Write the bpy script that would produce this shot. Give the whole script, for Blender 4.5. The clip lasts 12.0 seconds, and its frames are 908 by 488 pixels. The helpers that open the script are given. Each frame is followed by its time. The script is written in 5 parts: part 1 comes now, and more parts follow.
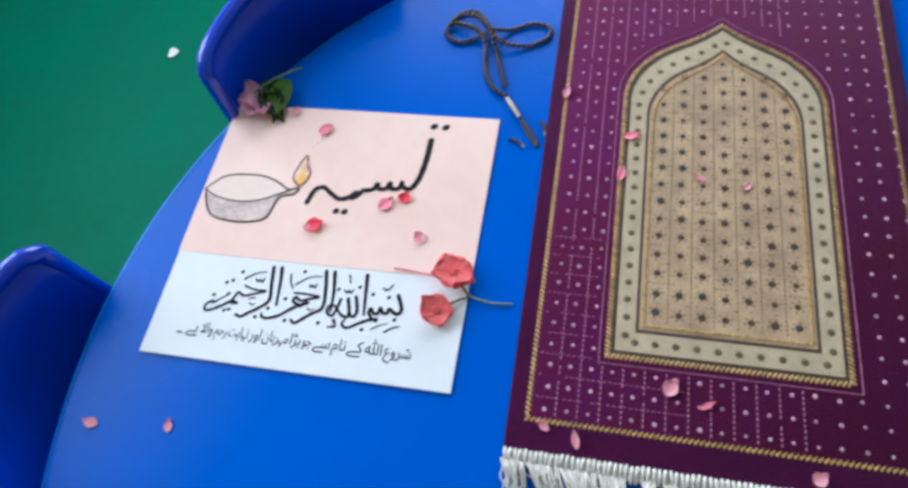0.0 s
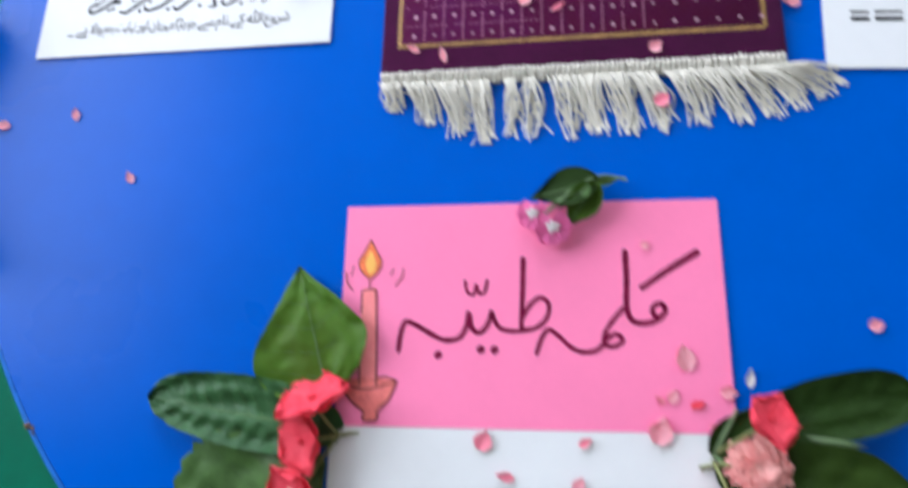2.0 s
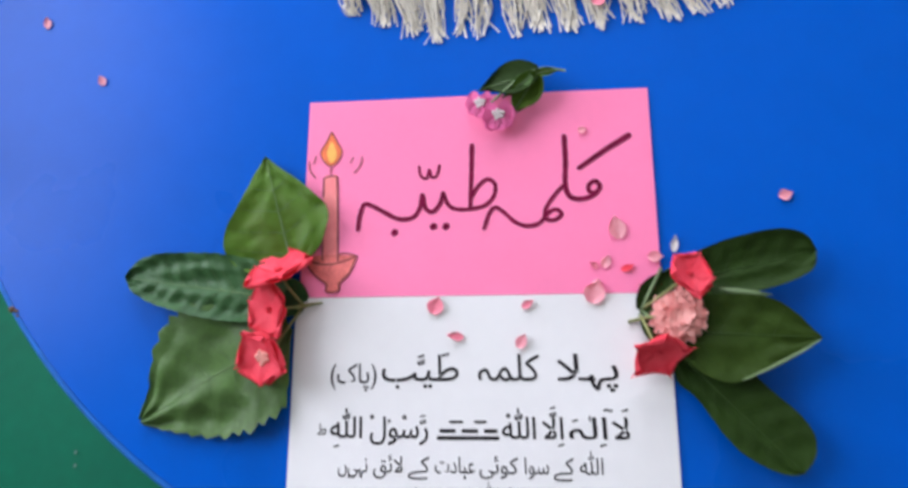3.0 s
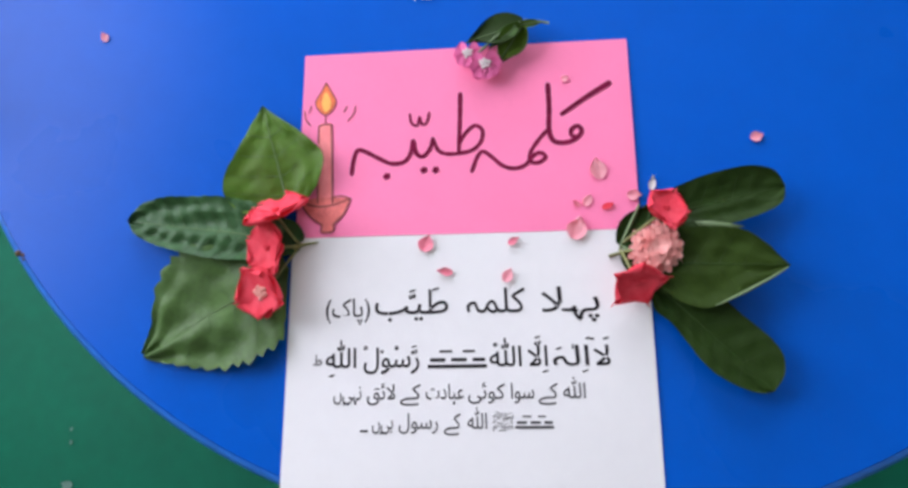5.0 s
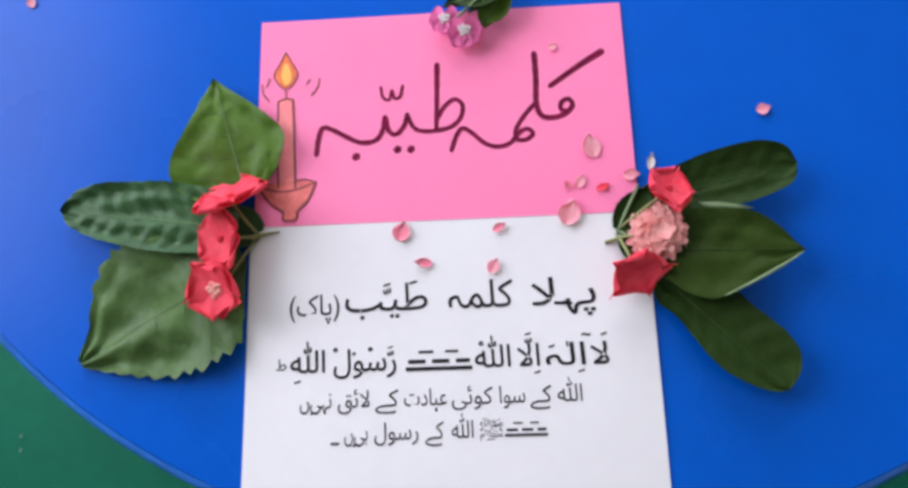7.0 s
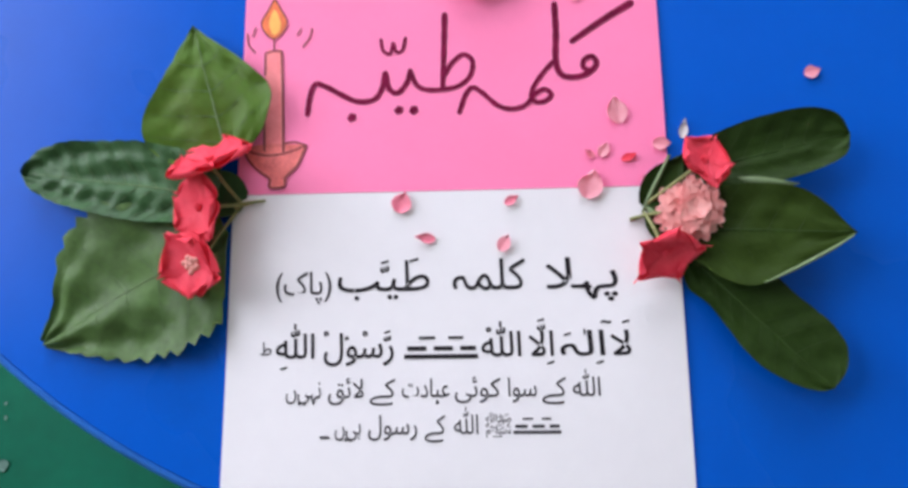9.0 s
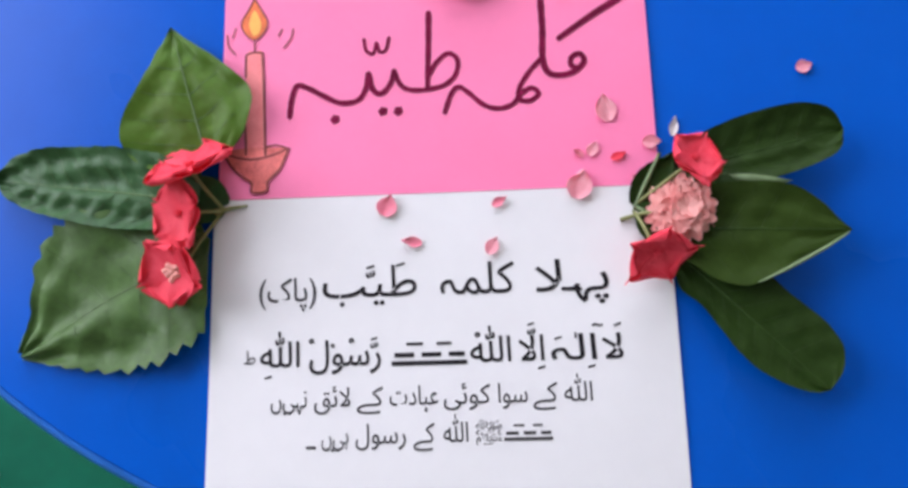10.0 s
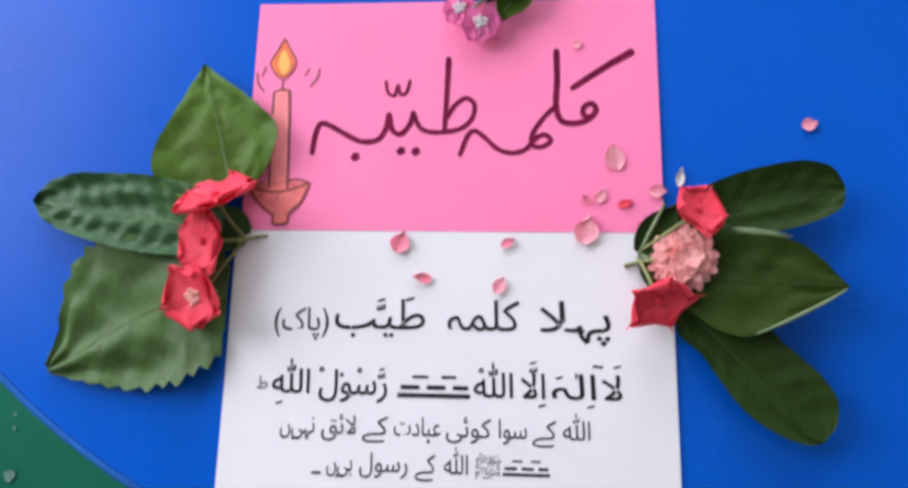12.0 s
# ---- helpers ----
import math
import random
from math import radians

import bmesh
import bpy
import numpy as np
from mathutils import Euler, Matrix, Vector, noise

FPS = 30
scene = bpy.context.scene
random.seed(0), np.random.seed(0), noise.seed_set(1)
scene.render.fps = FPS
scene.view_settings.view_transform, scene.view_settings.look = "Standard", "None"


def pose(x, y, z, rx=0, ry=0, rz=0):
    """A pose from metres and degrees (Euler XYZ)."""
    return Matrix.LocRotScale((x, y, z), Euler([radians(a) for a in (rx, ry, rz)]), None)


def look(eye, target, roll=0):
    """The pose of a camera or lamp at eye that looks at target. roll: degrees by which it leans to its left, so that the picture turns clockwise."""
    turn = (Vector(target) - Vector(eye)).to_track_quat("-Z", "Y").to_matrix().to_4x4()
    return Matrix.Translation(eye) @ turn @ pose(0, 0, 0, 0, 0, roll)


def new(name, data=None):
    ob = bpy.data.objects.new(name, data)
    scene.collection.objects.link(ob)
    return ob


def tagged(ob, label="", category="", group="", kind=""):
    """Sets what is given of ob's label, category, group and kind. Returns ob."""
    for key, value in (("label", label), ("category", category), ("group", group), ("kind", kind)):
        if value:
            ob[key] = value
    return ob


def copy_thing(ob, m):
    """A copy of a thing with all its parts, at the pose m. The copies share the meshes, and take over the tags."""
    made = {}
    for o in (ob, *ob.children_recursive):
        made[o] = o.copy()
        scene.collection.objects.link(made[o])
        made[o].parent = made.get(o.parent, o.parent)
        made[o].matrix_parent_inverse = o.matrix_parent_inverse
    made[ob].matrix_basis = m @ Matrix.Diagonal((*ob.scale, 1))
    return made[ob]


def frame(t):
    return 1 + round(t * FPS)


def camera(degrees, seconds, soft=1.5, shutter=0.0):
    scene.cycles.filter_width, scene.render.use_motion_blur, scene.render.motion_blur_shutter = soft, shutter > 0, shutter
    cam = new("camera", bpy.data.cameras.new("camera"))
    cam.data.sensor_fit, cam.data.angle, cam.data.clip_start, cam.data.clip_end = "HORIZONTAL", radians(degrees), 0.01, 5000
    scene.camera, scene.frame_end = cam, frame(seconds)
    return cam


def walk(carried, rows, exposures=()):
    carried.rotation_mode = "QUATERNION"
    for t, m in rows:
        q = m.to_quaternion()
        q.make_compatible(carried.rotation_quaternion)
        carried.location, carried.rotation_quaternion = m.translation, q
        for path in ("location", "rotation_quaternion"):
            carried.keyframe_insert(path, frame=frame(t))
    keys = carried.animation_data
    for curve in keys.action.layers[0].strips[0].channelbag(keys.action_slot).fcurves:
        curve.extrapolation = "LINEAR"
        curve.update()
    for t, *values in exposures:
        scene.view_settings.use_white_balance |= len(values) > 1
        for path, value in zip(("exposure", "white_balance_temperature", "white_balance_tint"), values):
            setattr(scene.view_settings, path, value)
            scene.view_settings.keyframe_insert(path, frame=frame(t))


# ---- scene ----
cam = camera(67.9, 12.0, soft=3.1, shutter=0.9)
PATH = [
    (0, (-0.054, 0.01, 0.945), (-0.437, 0.912, -0.799), -14.9),
    (0.5, (-0.058, 0.006, 0.945), (-0.45, 0.901, -0.8), -15.5),
    (0.7, (-0.055, 0.006, 0.945), (-0.434, 0.866, -0.82), -15.8),
    (1, (-0.047, -0.021, 0.937), (-0.37, 0.808, -0.854), -15.3),
    (1.2, (-0.042, -0.043, 0.933), (-0.341, 0.72, -0.891), -15.7),
    (1.5, (-0.021, -0.074, 0.928), (-0.314, 0.536, -0.955), -21.1),
    (1.8, (0.001, -0.113, 0.921), (-0.285, 0.437, -0.981), -25.4),
    (2, (0.012, -0.127, 0.92), (-0.263, 0.408, -0.987), -27.0),
    (2.5, (0.028, -0.171, 0.927), (-0.214, 0.331, -0.993), -25.8),
    (3, (0.029, -0.188, 0.937), (-0.18, 0.28, -0.996), -24.7),
    (3.5, (0.032, -0.209, 0.95), (-0.153, 0.265, -0.984), -22.3),
    (5.5, (0.031, -0.231, 0.942), (-0.154, 0.252, -0.99), -21.9),
    (6, (0.027, -0.228, 0.927), (-0.125, 0.243, -1.011), -18.8),
    (6.5, (0.025, -0.224, 0.915), (-0.094, 0.233, -1.028), -16.3),
    (8.5, (0.017, -0.213, 0.879), (-0.058, 0.188, -1.079), -12.9),
    (9, (0.018, -0.209, 0.869), (-0.082, 0.144, -1.097), -16.7),
    (9.5, (0.02, -0.205, 0.859), (-0.045, 0.102, -1.117), -13.4),
    (10, (0.022, -0.206, 0.862), (-0.067, 0.145, -1.105), -16.0),
    (10.5, (0.022, -0.207, 0.861), (-0.06, 0.162, -1.103), -13.9),
    (11, (0.024, -0.21, 0.87), (-0.082, 0.194, -1.086), -14.9),
    (11.5, (0.021, -0.209, 0.873), (-0.095, 0.188, -1.084), -14.8),
    (12, (0.027, -0.199, 0.876), (-0.116, 0.205, -1.077), -18.6),
]
EXPOSURES = [(0.0, -0.33, 5480, 5), (1.0, -0.30, 5480, 5), (1.5, -0.15, 5600, 6), (2.0, -0.03, 5800, 10), (2.5, 0.03, 5950, 13), (3.0, 0.0, 6100, 16), (12.0, 0.0, 6150, 20)]
walk(cam, [(t, look(eye, target, roll)) for t, eye, target, roll in PATH], EXPOSURES)

# ---- light: daylight through one large window, the sky outside it, and an added north fill ----
world = bpy.data.worlds.new("sky")
scene.world = world
world.use_nodes = True
wn = world.node_tree
sky = wn.nodes.new("ShaderNodeTexSky")
sky.sky_type, sky.sun_disc = "NISHITA", False
sky.sun_elevation, sky.sun_rotation = radians(50), radians(120)
wn.nodes["Background"].inputs["Strength"].default_value = 0.12
wn.links.new(sky.outputs[0], wn.nodes["Background"].inputs["Color"])


def area_lamp(name, m, sx, sy, watts, color):
    d = bpy.data.lights.new(name, "AREA")
    d.shape, d.size, d.size_y, d.energy, d.color = "RECTANGLE", sx, sy, watts, color
    ob = new(name, d)
    ob.matrix_world = m
    return ob


WX, WY0, WY1, WZ0, WZ1 = -1.6, -0.1, 1.5, 0.85, 2.35
area_lamp("window_daylight", look((WX + 0.02, (WY0 + WY1) / 2, (WZ0 + WZ1) / 2), (0.2, 0.3, 0.55)), 1.35, 1.3, 40, (0.98, 0.98, 1.0))
# unseen north opening with a fill lamp, added to even out the west light
NX0, NX1, NZ0, NZ1, YN = -1.2, 0.8, 0.9, 2.4, 2.4
area_lamp("north_fill_light", look(((NX0 + NX1) / 2, YN - 0.02, (NZ0 + NZ1) / 2), (0.0, 0.1, 0.75)), 1.8, 1.3, 56, (0.98, 0.98, 1.0))

# ---- materials ----
MATS = {}


def mat(name, color, rough=0.6, vary=0.12, scale=40.0, bump=0.0, bump_scale=300.0, metal=0.0, sheen=0.0,
        coat=0.0, trans=0.0, spec=0.5, hue=None, island=0.0, rough_vary=0.0):
    """A surface with colour variation at two scales, fine relief, and roughness that varies."""
    m = bpy.data.materials.new(name)
    m.use_nodes = True
    nt = m.node_tree
    b = nt.nodes["Principled BSDF"]
    b.inputs["Roughness"].default_value = rough
    b.inputs["Metallic"].default_value = metal
    b.inputs["Specular IOR Level"].default_value = spec
    b.inputs["Sheen Weight"].default_value = sheen
    b.inputs["Coat Weight"].default_value = coat
    b.inputs["Coat Roughness"].default_value = 0.15
    co = nt.nodes.new("ShaderNodeTexCoord")
    n1, n2 = nt.nodes.new("ShaderNodeTexNoise"), nt.nodes.new("ShaderNodeTexNoise")
    n1.inputs["Scale"].default_value, n2.inputs["Scale"].default_value = scale, scale * 9
    n1.inputs["Detail"].default_value = n2.inputs["Detail"].default_value = 4
    for n in (n1, n2):
        nt.links.new(co.outputs["Object"], n.inputs["Vector"])
    mix = nt.nodes.new("ShaderNodeMath")
    mix.operation = "MULTIPLY_ADD"
    mix.inputs[1].default_value = 0.35
    nt.links.new(n2.outputs[0], mix.inputs[0])
    half = nt.nodes.new("ShaderNodeMath")
    half.operation = "MULTIPLY"
    half.inputs[1].default_value = 0.65
    nt.links.new(n1.outputs[0], half.inputs[0])
    nt.links.new(half.outputs[0], mix.inputs[2])
    fac = mix.outputs[0]
    if island:
        geo = nt.nodes.new("ShaderNodeNewGeometry")
        inf = nt.nodes.new("ShaderNodeObjectInfo")
        add = nt.nodes.new("ShaderNodeMath")
        add.operation = "ADD"
        nt.links.new(geo.outputs["Random Per Island"], add.inputs[0])
        nt.links.new(inf.outputs["Random"], add.inputs[1])
        am = nt.nodes.new("ShaderNodeMath")
        am.operation = "MULTIPLY_ADD"
        am.inputs[1].default_value = island * 0.5
        nt.links.new(add.outputs[0], am.inputs[0])
        nt.links.new(fac, am.inputs[2])
        sub = nt.nodes.new("ShaderNodeMath")
        sub.operation = "SUBTRACT"
        sub.inputs[1].default_value = island * 0.5
        nt.links.new(am.outputs[0], sub.inputs[0])
        fac = sub.outputs[0]
    ramp = nt.nodes.new("ShaderNodeValToRGB")
    c2 = hue or color
    lo = [max(0, c * (1 - vary)) for c in color]
    hi = [min(1, c * (1 + vary)) for c in c2]
    ramp.color_ramp.elements[0].position, ramp.color_ramp.elements[0].color = 0.3, (*lo, 1)
    ramp.color_ramp.elements[1].position, ramp.color_ramp.elements[1].color = 0.7, (*hi, 1)
    nt.links.new(fac, ramp.inputs[0])
    nt.links.new(ramp.outputs[0], b.inputs["Base Color"])
    if rough_vary:
        rr = nt.nodes.new("ShaderNodeMapRange")
        rr.inputs["To Min"].default_value, rr.inputs["To Max"].default_value = rough - rough_vary, rough + rough_vary
        nt.links.new(n1.outputs[0], rr.inputs["Value"])
        nt.links.new(rr.outputs[0], b.inputs["Roughness"])
    if bump:
        n3 = nt.nodes.new("ShaderNodeTexNoise")
        n3.inputs["Scale"].default_value = bump_scale
        n3.inputs["Detail"].default_value = 3
        nt.links.new(co.outputs["Object"], n3.inputs["Vector"])
        bp = nt.nodes.new("ShaderNodeBump")
        bp.inputs["Strength"].default_value = bump
        bp.inputs["Distance"].default_value = 0.001
        nt.links.new(n3.outputs[0], bp.inputs["Height"])
        nt.links.new(bp.outputs[0], b.inputs["Normal"])
    if trans:
        tr = nt.nodes.new("ShaderNodeBsdfTranslucent")
        nt.links.new(ramp.outputs[0], tr.inputs["Color"])
        ms = nt.nodes.new("ShaderNodeMixShader")
        ms.inputs[0].default_value = trans
        nt.links.new(b.outputs[0], ms.inputs[1])
        nt.links.new(tr.outputs[0], ms.inputs[2])
        nt.links.new(ms.outputs[0], nt.nodes["Material Output"].inputs["Surface"])
    MATS[name] = m
    return m


TABLE = mat("blue_laminate", (0.0004, 0.089, 0.50), 0.28, 0.07, 6, 0.02, 900, spec=0.13, rough_vary=0.05)
TABLE_EDGE = mat("blue_edge_band", (0.02, 0.16, 0.62), 0.35, 0.2, 60, 0.05, 400)
CHAIR = mat("dark_blue_plastic", (0.006, 0.044, 0.54), 0.30, 0.15, 12, 0.08, 700)
CHAIR_RIM = mat("blue_rim_plastic", (0.006, 0.044, 0.54), 0.15, 0.1, 30, coat=0.5)
FLOOR = mat("green_vinyl", (0.001, 0.115, 0.062), 0.6, 0.16, 5, 0.1, 400, spec=0.15, rough_vary=0.08)
WALL = mat("wall_paint", (0.50, 0.47, 0.40), 0.8, 0.05, 4, 0.1, 200)
CEIL = mat("ceiling_paint", (0.78, 0.78, 0.76), 0.9, 0.04, 4)
FRAME = mat("window_paint", (0.75, 0.75, 0.73), 0.45, 0.06, 20)
PAPER = mat("white_paper", (0.74, 0.74, 0.755), 0.75, 0.025, 14, 0.05, 1500)
PINK = mat("pink_paper", (0.94, 0.215, 0.42), 0.7, 0.03, 30, 0.05, 1500)
PEACH = mat("peach_paper", (0.86, 0.56, 0.45), 0.75, 0.04, 9, 0.05, 1500, hue=(0.84, 0.62, 0.55))
CREAMPAPER = mat("cream_paper", (0.75, 0.58, 0.30), 0.75, 0.05, 18, 0.05, 1500)
INK = mat("black_ink", (0.016, 0.014, 0.017), 0.7, 0.2, 120, spec=0.1)
GREYINK = mat("grey_ink", (0.042, 0.040, 0.045), 0.7, 0.2, 120, spec=0.1)
MARKER = mat("maroon_marker", (0.15, 0.004, 0.036), 0.7, 0.5, 130, spec=0.1)
BROWNLINE = mat("brown_marker", (0.20, 0.03, 0.03), 0.6, 0.3, 160)
CANDLE = mat("candle_colouring", (0.90, 0.20, 0.22), 0.7, 0.1, 90, hue=(0.92, 0.28, 0.28))
BOWL = mat("bowl_colouring", (0.62, 0.10, 0.10), 0.7, 0.25, 80, hue=(0.82, 0.20, 0.18))
FLAME_O = mat("orange_colouring", (0.78, 0.17, 0.05), 0.7, 0.25, 150)
FLAME_P = mat("pale_flame_colouring", (0.62, 0.36, 0.24), 0.7, 0.3, 150, hue=(0.80, 0.55, 0.40))
FLAME_Y = mat("yellow_colouring", (0.86, 0.45, 0.09), 0.7, 0.1, 150)
CLAY = mat("clay_colouring", (0.44, 0.31, 0.28), 0.7, 0.25, 40, hue=(0.64, 0.49, 0.44))
CLAY_IN = mat("clay_inside_colouring", (0.80, 0.61, 0.53), 0.75, 0.05, 60)
LEAF_A = mat("leaf_bright", (0.080, 0.135, 0.004), 0.5, 0.3, 28, 0.15, 500, trans=0.12, spec=0.18, hue=(0.056, 0.132, 0.010))
LEAF_B = mat("leaf_blue_green", (0.032, 0.100, 0.030), 0.5, 0.3, 45, 0.2, 500, trans=0.08, spec=0.3)
LEAF_C = mat("leaf_dull", (0.062, 0.132, 0.030), 0.5, 0.35, 35, 0.2, 400, trans=0.1, spec=0.3)
LEAF_F = mat("leaf_olive", (0.024, 0.048, 0.006), 0.6, 0.25, 30, 0.15, 500, trans=0.08, spec=0.10)
LEAF_D = mat("leaf_dark", (0.016, 0.038, 0.005), 0.6, 0.3, 40, 0.15, 500, trans=0.06, spec=0.12)
VEIN_D = mat("dark_leaf_vein", (0.020, 0.046, 0.007), 0.5, 0.2, 60, spec=0.25)
VEIN_M = mat("dark_leaf_midrib", (0.032, 0.068, 0.016), 0.55, 0.2, 60, spec=0.15)
VEIN = mat("leaf_vein", (0.055, 0.12, 0.03), 0.5, 0.2, 60)
RIB = mat("leaf_rib", (0.09, 0.16, 0.05), 0.5, 0.2, 60)
UNDER = mat("leaf_underside", (0.16, 0.24, 0.11), 0.6, 0.2, 60)
STEM = mat("flower_stem", (0.20, 0.22, 0.07), 0.5, 0.3, 200)
RED = mat("red_petal", (0.95, 0.045, 0.085), 0.6, 0.1, 110, 0.2, 700, trans=0.28, hue=(0.97, 0.115, 0.165), spec=0.2)
CORAL = mat("coral_petal", (1.0, 0.15, 0.15), 0.55, 0.08, 110, 0.2, 700, trans=0.22, hue=(1.0, 0.23, 0.22), spec=0.3)
ROSE = mat("rose_petal", (1.0, 0.40, 0.38), 0.55, 0.05, 130, 0.1, 700, trans=0.25, island=0.4, hue=(1.0, 0.56, 0.51), spec=0.2)
BLUSH = mat("blush_petal", (0.96, 0.33, 0.42), 0.5, 0.1, 160, 0.15, 700, trans=0.32, island=0.2, hue=(0.98, 0.50, 0.56), spec=0.25)
MAGENTA = mat("magenta_petal", (0.92, 0.13, 0.42), 0.5, 0.12, 140, 0.2, 700, trans=0.2, hue=(0.90, 0.22, 0.50))
WHITEPETAL = mat("white_petal", (0.80, 0.74, 0.74), 0.55, 0.08, 140, trans=0.2)
MAUVE = mat("mauve_petal", (0.84, 0.36, 0.54), 0.5, 0.15, 90, 0.2, 700, trans=0.35, hue=(0.92, 0.60, 0.72))
THROAT = mat("pale_throat", (0.95, 0.42, 0.36), 0.6, 0.15, 300, trans=0.1)
PETALPINK = mat("pink_petal", (0.88, 0.17, 0.27), 0.55, 0.12, 160, 0.15, 700, trans=0.15, island=0.15, hue=(0.95, 0.28, 0.37))
POLLEN = mat("pollen", (0.75, 0.42, 0.22), 0.7, 0.2, 300)
PILE = mat("purple_pile", (0.128, 0.008, 0.045), 0.9, 0.22, 12, 0.9, 900, sheen=0.05, hue=(0.082, 0.006, 0.064), spec=0.12)
PILE_EDGE = mat("plum_pile_border", (0.054, 0.002, 0.036), 0.9, 0.3, 30, 0.9, 900, sheen=0.06, spec=0.12)
LILAC = mat("lilac_thread", (0.54, 0.30, 0.40), 0.9, 0.3, 200, island=0.8, spec=0.1)
MAUVETHREAD = mat("mauve_thread", (0.36, 0.13, 0.23), 0.8, 0.3, 200, island=0.6)
GOLD = mat("gold_thread", (0.46, 0.27, 0.075), 0.5, 0.25, 300, 0.2, 1500, metal=0.15, island=0.5)
CREAM = mat("cream_weave", (0.48, 0.37, 0.235), 0.75, 0.22, 60, 0.6, 1600)
TAN = mat("tan_weave", (0.42, 0.275, 0.165), 0.75, 0.28, 60, 0.7, 1600, hue=(0.47, 0.32, 0.18))
AGED = mat("aged_gold_thread", (0.44, 0.27, 0.095), 0.6, 0.3, 300, 0.2, 1500, metal=0.1, island=0.8)
OLIVE = mat("olive_thread", (0.11, 0.085, 0.04), 0.8, 0.3, 300, island=0.4)
BROWN = mat("dark_brown_thread", (0.055, 0.030, 0.018), 0.8, 0.3, 300, island=0.4)
TANLINE = mat("straw_thread", (0.20, 0.125, 0.06), 0.8, 0.3, 300, island=0.5)
COTTON = mat("cotton_fringe", (0.76, 0.72, 0.63), 0.85, 0.14, 120, 0.3, 1200, island=0.6, hue=(0.70, 0.66, 0.58))
BEAD = mat("dark_wood_bead", (0.050, 0.030, 0.018), 0.25, 0.3, 250, coat=0.4, island=0.5)
STEEL = mat("silver_tube", (0.30, 0.27, 0.23), 0.5, 0.1, 200, metal=0.8)
CORD = mat("bead_cord", (0.06, 0.045, 0.03), 0.8, 0.2, 300)
DUSTDIM = mat("dim_scrap", (0.10, 0.20, 0.16), 0.8, 0.2, 100)
DUST = mat("pale_scrap", (0.62, 0.62, 0.58), 0.8, 0.1, 100)
RUST = mat("brown_scuff", (0.14, 0.08, 0.04), 0.8, 0.3, 200)
LEGS = mat("table_leg_steel", (0.30, 0.31, 0.33), 0.35, 0.15, 60, metal=0.7)
GLASS = bpy.data.materials.new("window_glass")
GLASS.use_nodes = True
gb = GLASS.node_tree.nodes["Principled BSDF"]
gb.inputs["Transmission Weight"].default_value, gb.inputs["Roughness"].default_value, gb.inputs["IOR"].default_value = 1.0, 0.02, 1.1


# ---- mesh helpers ----
def mesh_of(name, verts, faces, material, smooth=True):
    me = bpy.data.meshes.new(name)
    me.from_pydata([tuple(v) for v in verts], [], faces)
    me.materials.append(material)
    if smooth:
        me.polygons.foreach_set("use_smooth", [True] * len(me.polygons))
    me.update()
    return me


def part(name, data, material, parent, label="", smooth=True, m=None):
    """One mesh object under a thing or a part. data: (verts, faces) or a mesh."""
    me = mesh_of(name, data[0], data[1], material, smooth) if isinstance(data, tuple) else data
    ob = new(name, me)
    ob.parent = parent
    if m is not None:
        ob.matrix_basis = m
    if label:
        ob["label"] = label
    return ob


def thing(name, m, label, category, group="", kind=""):
    ob = new(name)
    ob.empty_display_size = 0.02
    ob.matrix_basis = m
    return tagged(ob, label, category, group, kind)


def join(*sets):
    vs, fs = [], []
    for v, f in sets:
        k = len(vs)
        vs += [tuple(p) for p in v]
        fs += [tuple(i + k for i in q) for q in f]
    return vs, fs


def moved(data, m):
    return [m @ Vector(v) for v in data[0]], data[1]


def bm_data(bm):
    bm.verts.ensure_lookup_table()
    out = [v.co.copy() for v in bm.verts], [tuple(v.index for v in f.verts) for f in bm.faces]
    bm.free()
    return out


def box(x0, x1, y0, y1, z0, z1, bevel=0.0, seg=2):
    bm = bmesh.new()
    bmesh.ops.create_cube(bm, size=1, matrix=Matrix.Translation(((x0 + x1) / 2, (y0 + y1) / 2, (z0 + z1) / 2)) @ Matrix.Diagonal((x1 - x0, y1 - y0, z1 - z0, 1)))
    if bevel:
        bmesh.ops.bevel(bm, geom=bm.edges[:], offset=bevel, segments=seg, profile=0.5, affect="EDGES")
    bm.verts.index_update()
    return bm_data(bm)


def spline(pts, n=8, closed=False):
    """A smooth line through the points, n steps from each to the next."""
    p = [Vector((*q, 0)[:3]) if len(q) == 2 else Vector(q) for q in pts]
    out = []
    cnt = len(p)
    for i in range(cnt if closed else cnt - 1):
        a, b = p[i], p[(i + 1) % cnt]
        a0 = p[(i - 1) % cnt] if closed or i > 0 else a * 2 - b
        b1 = p[(i + 2) % cnt] if closed or i + 2 < cnt else b * 2 - a
        for k in range(n):
            t = k / n
            out.append(0.5 * ((2 * a) + (b - a0) * t + (2 * a0 - 5 * a + 4 * b - b1) * t * t + (3 * a - a0 - 3 * b + b1) * t ** 3))
    if not closed:
        out.append(p[-1])
    return out


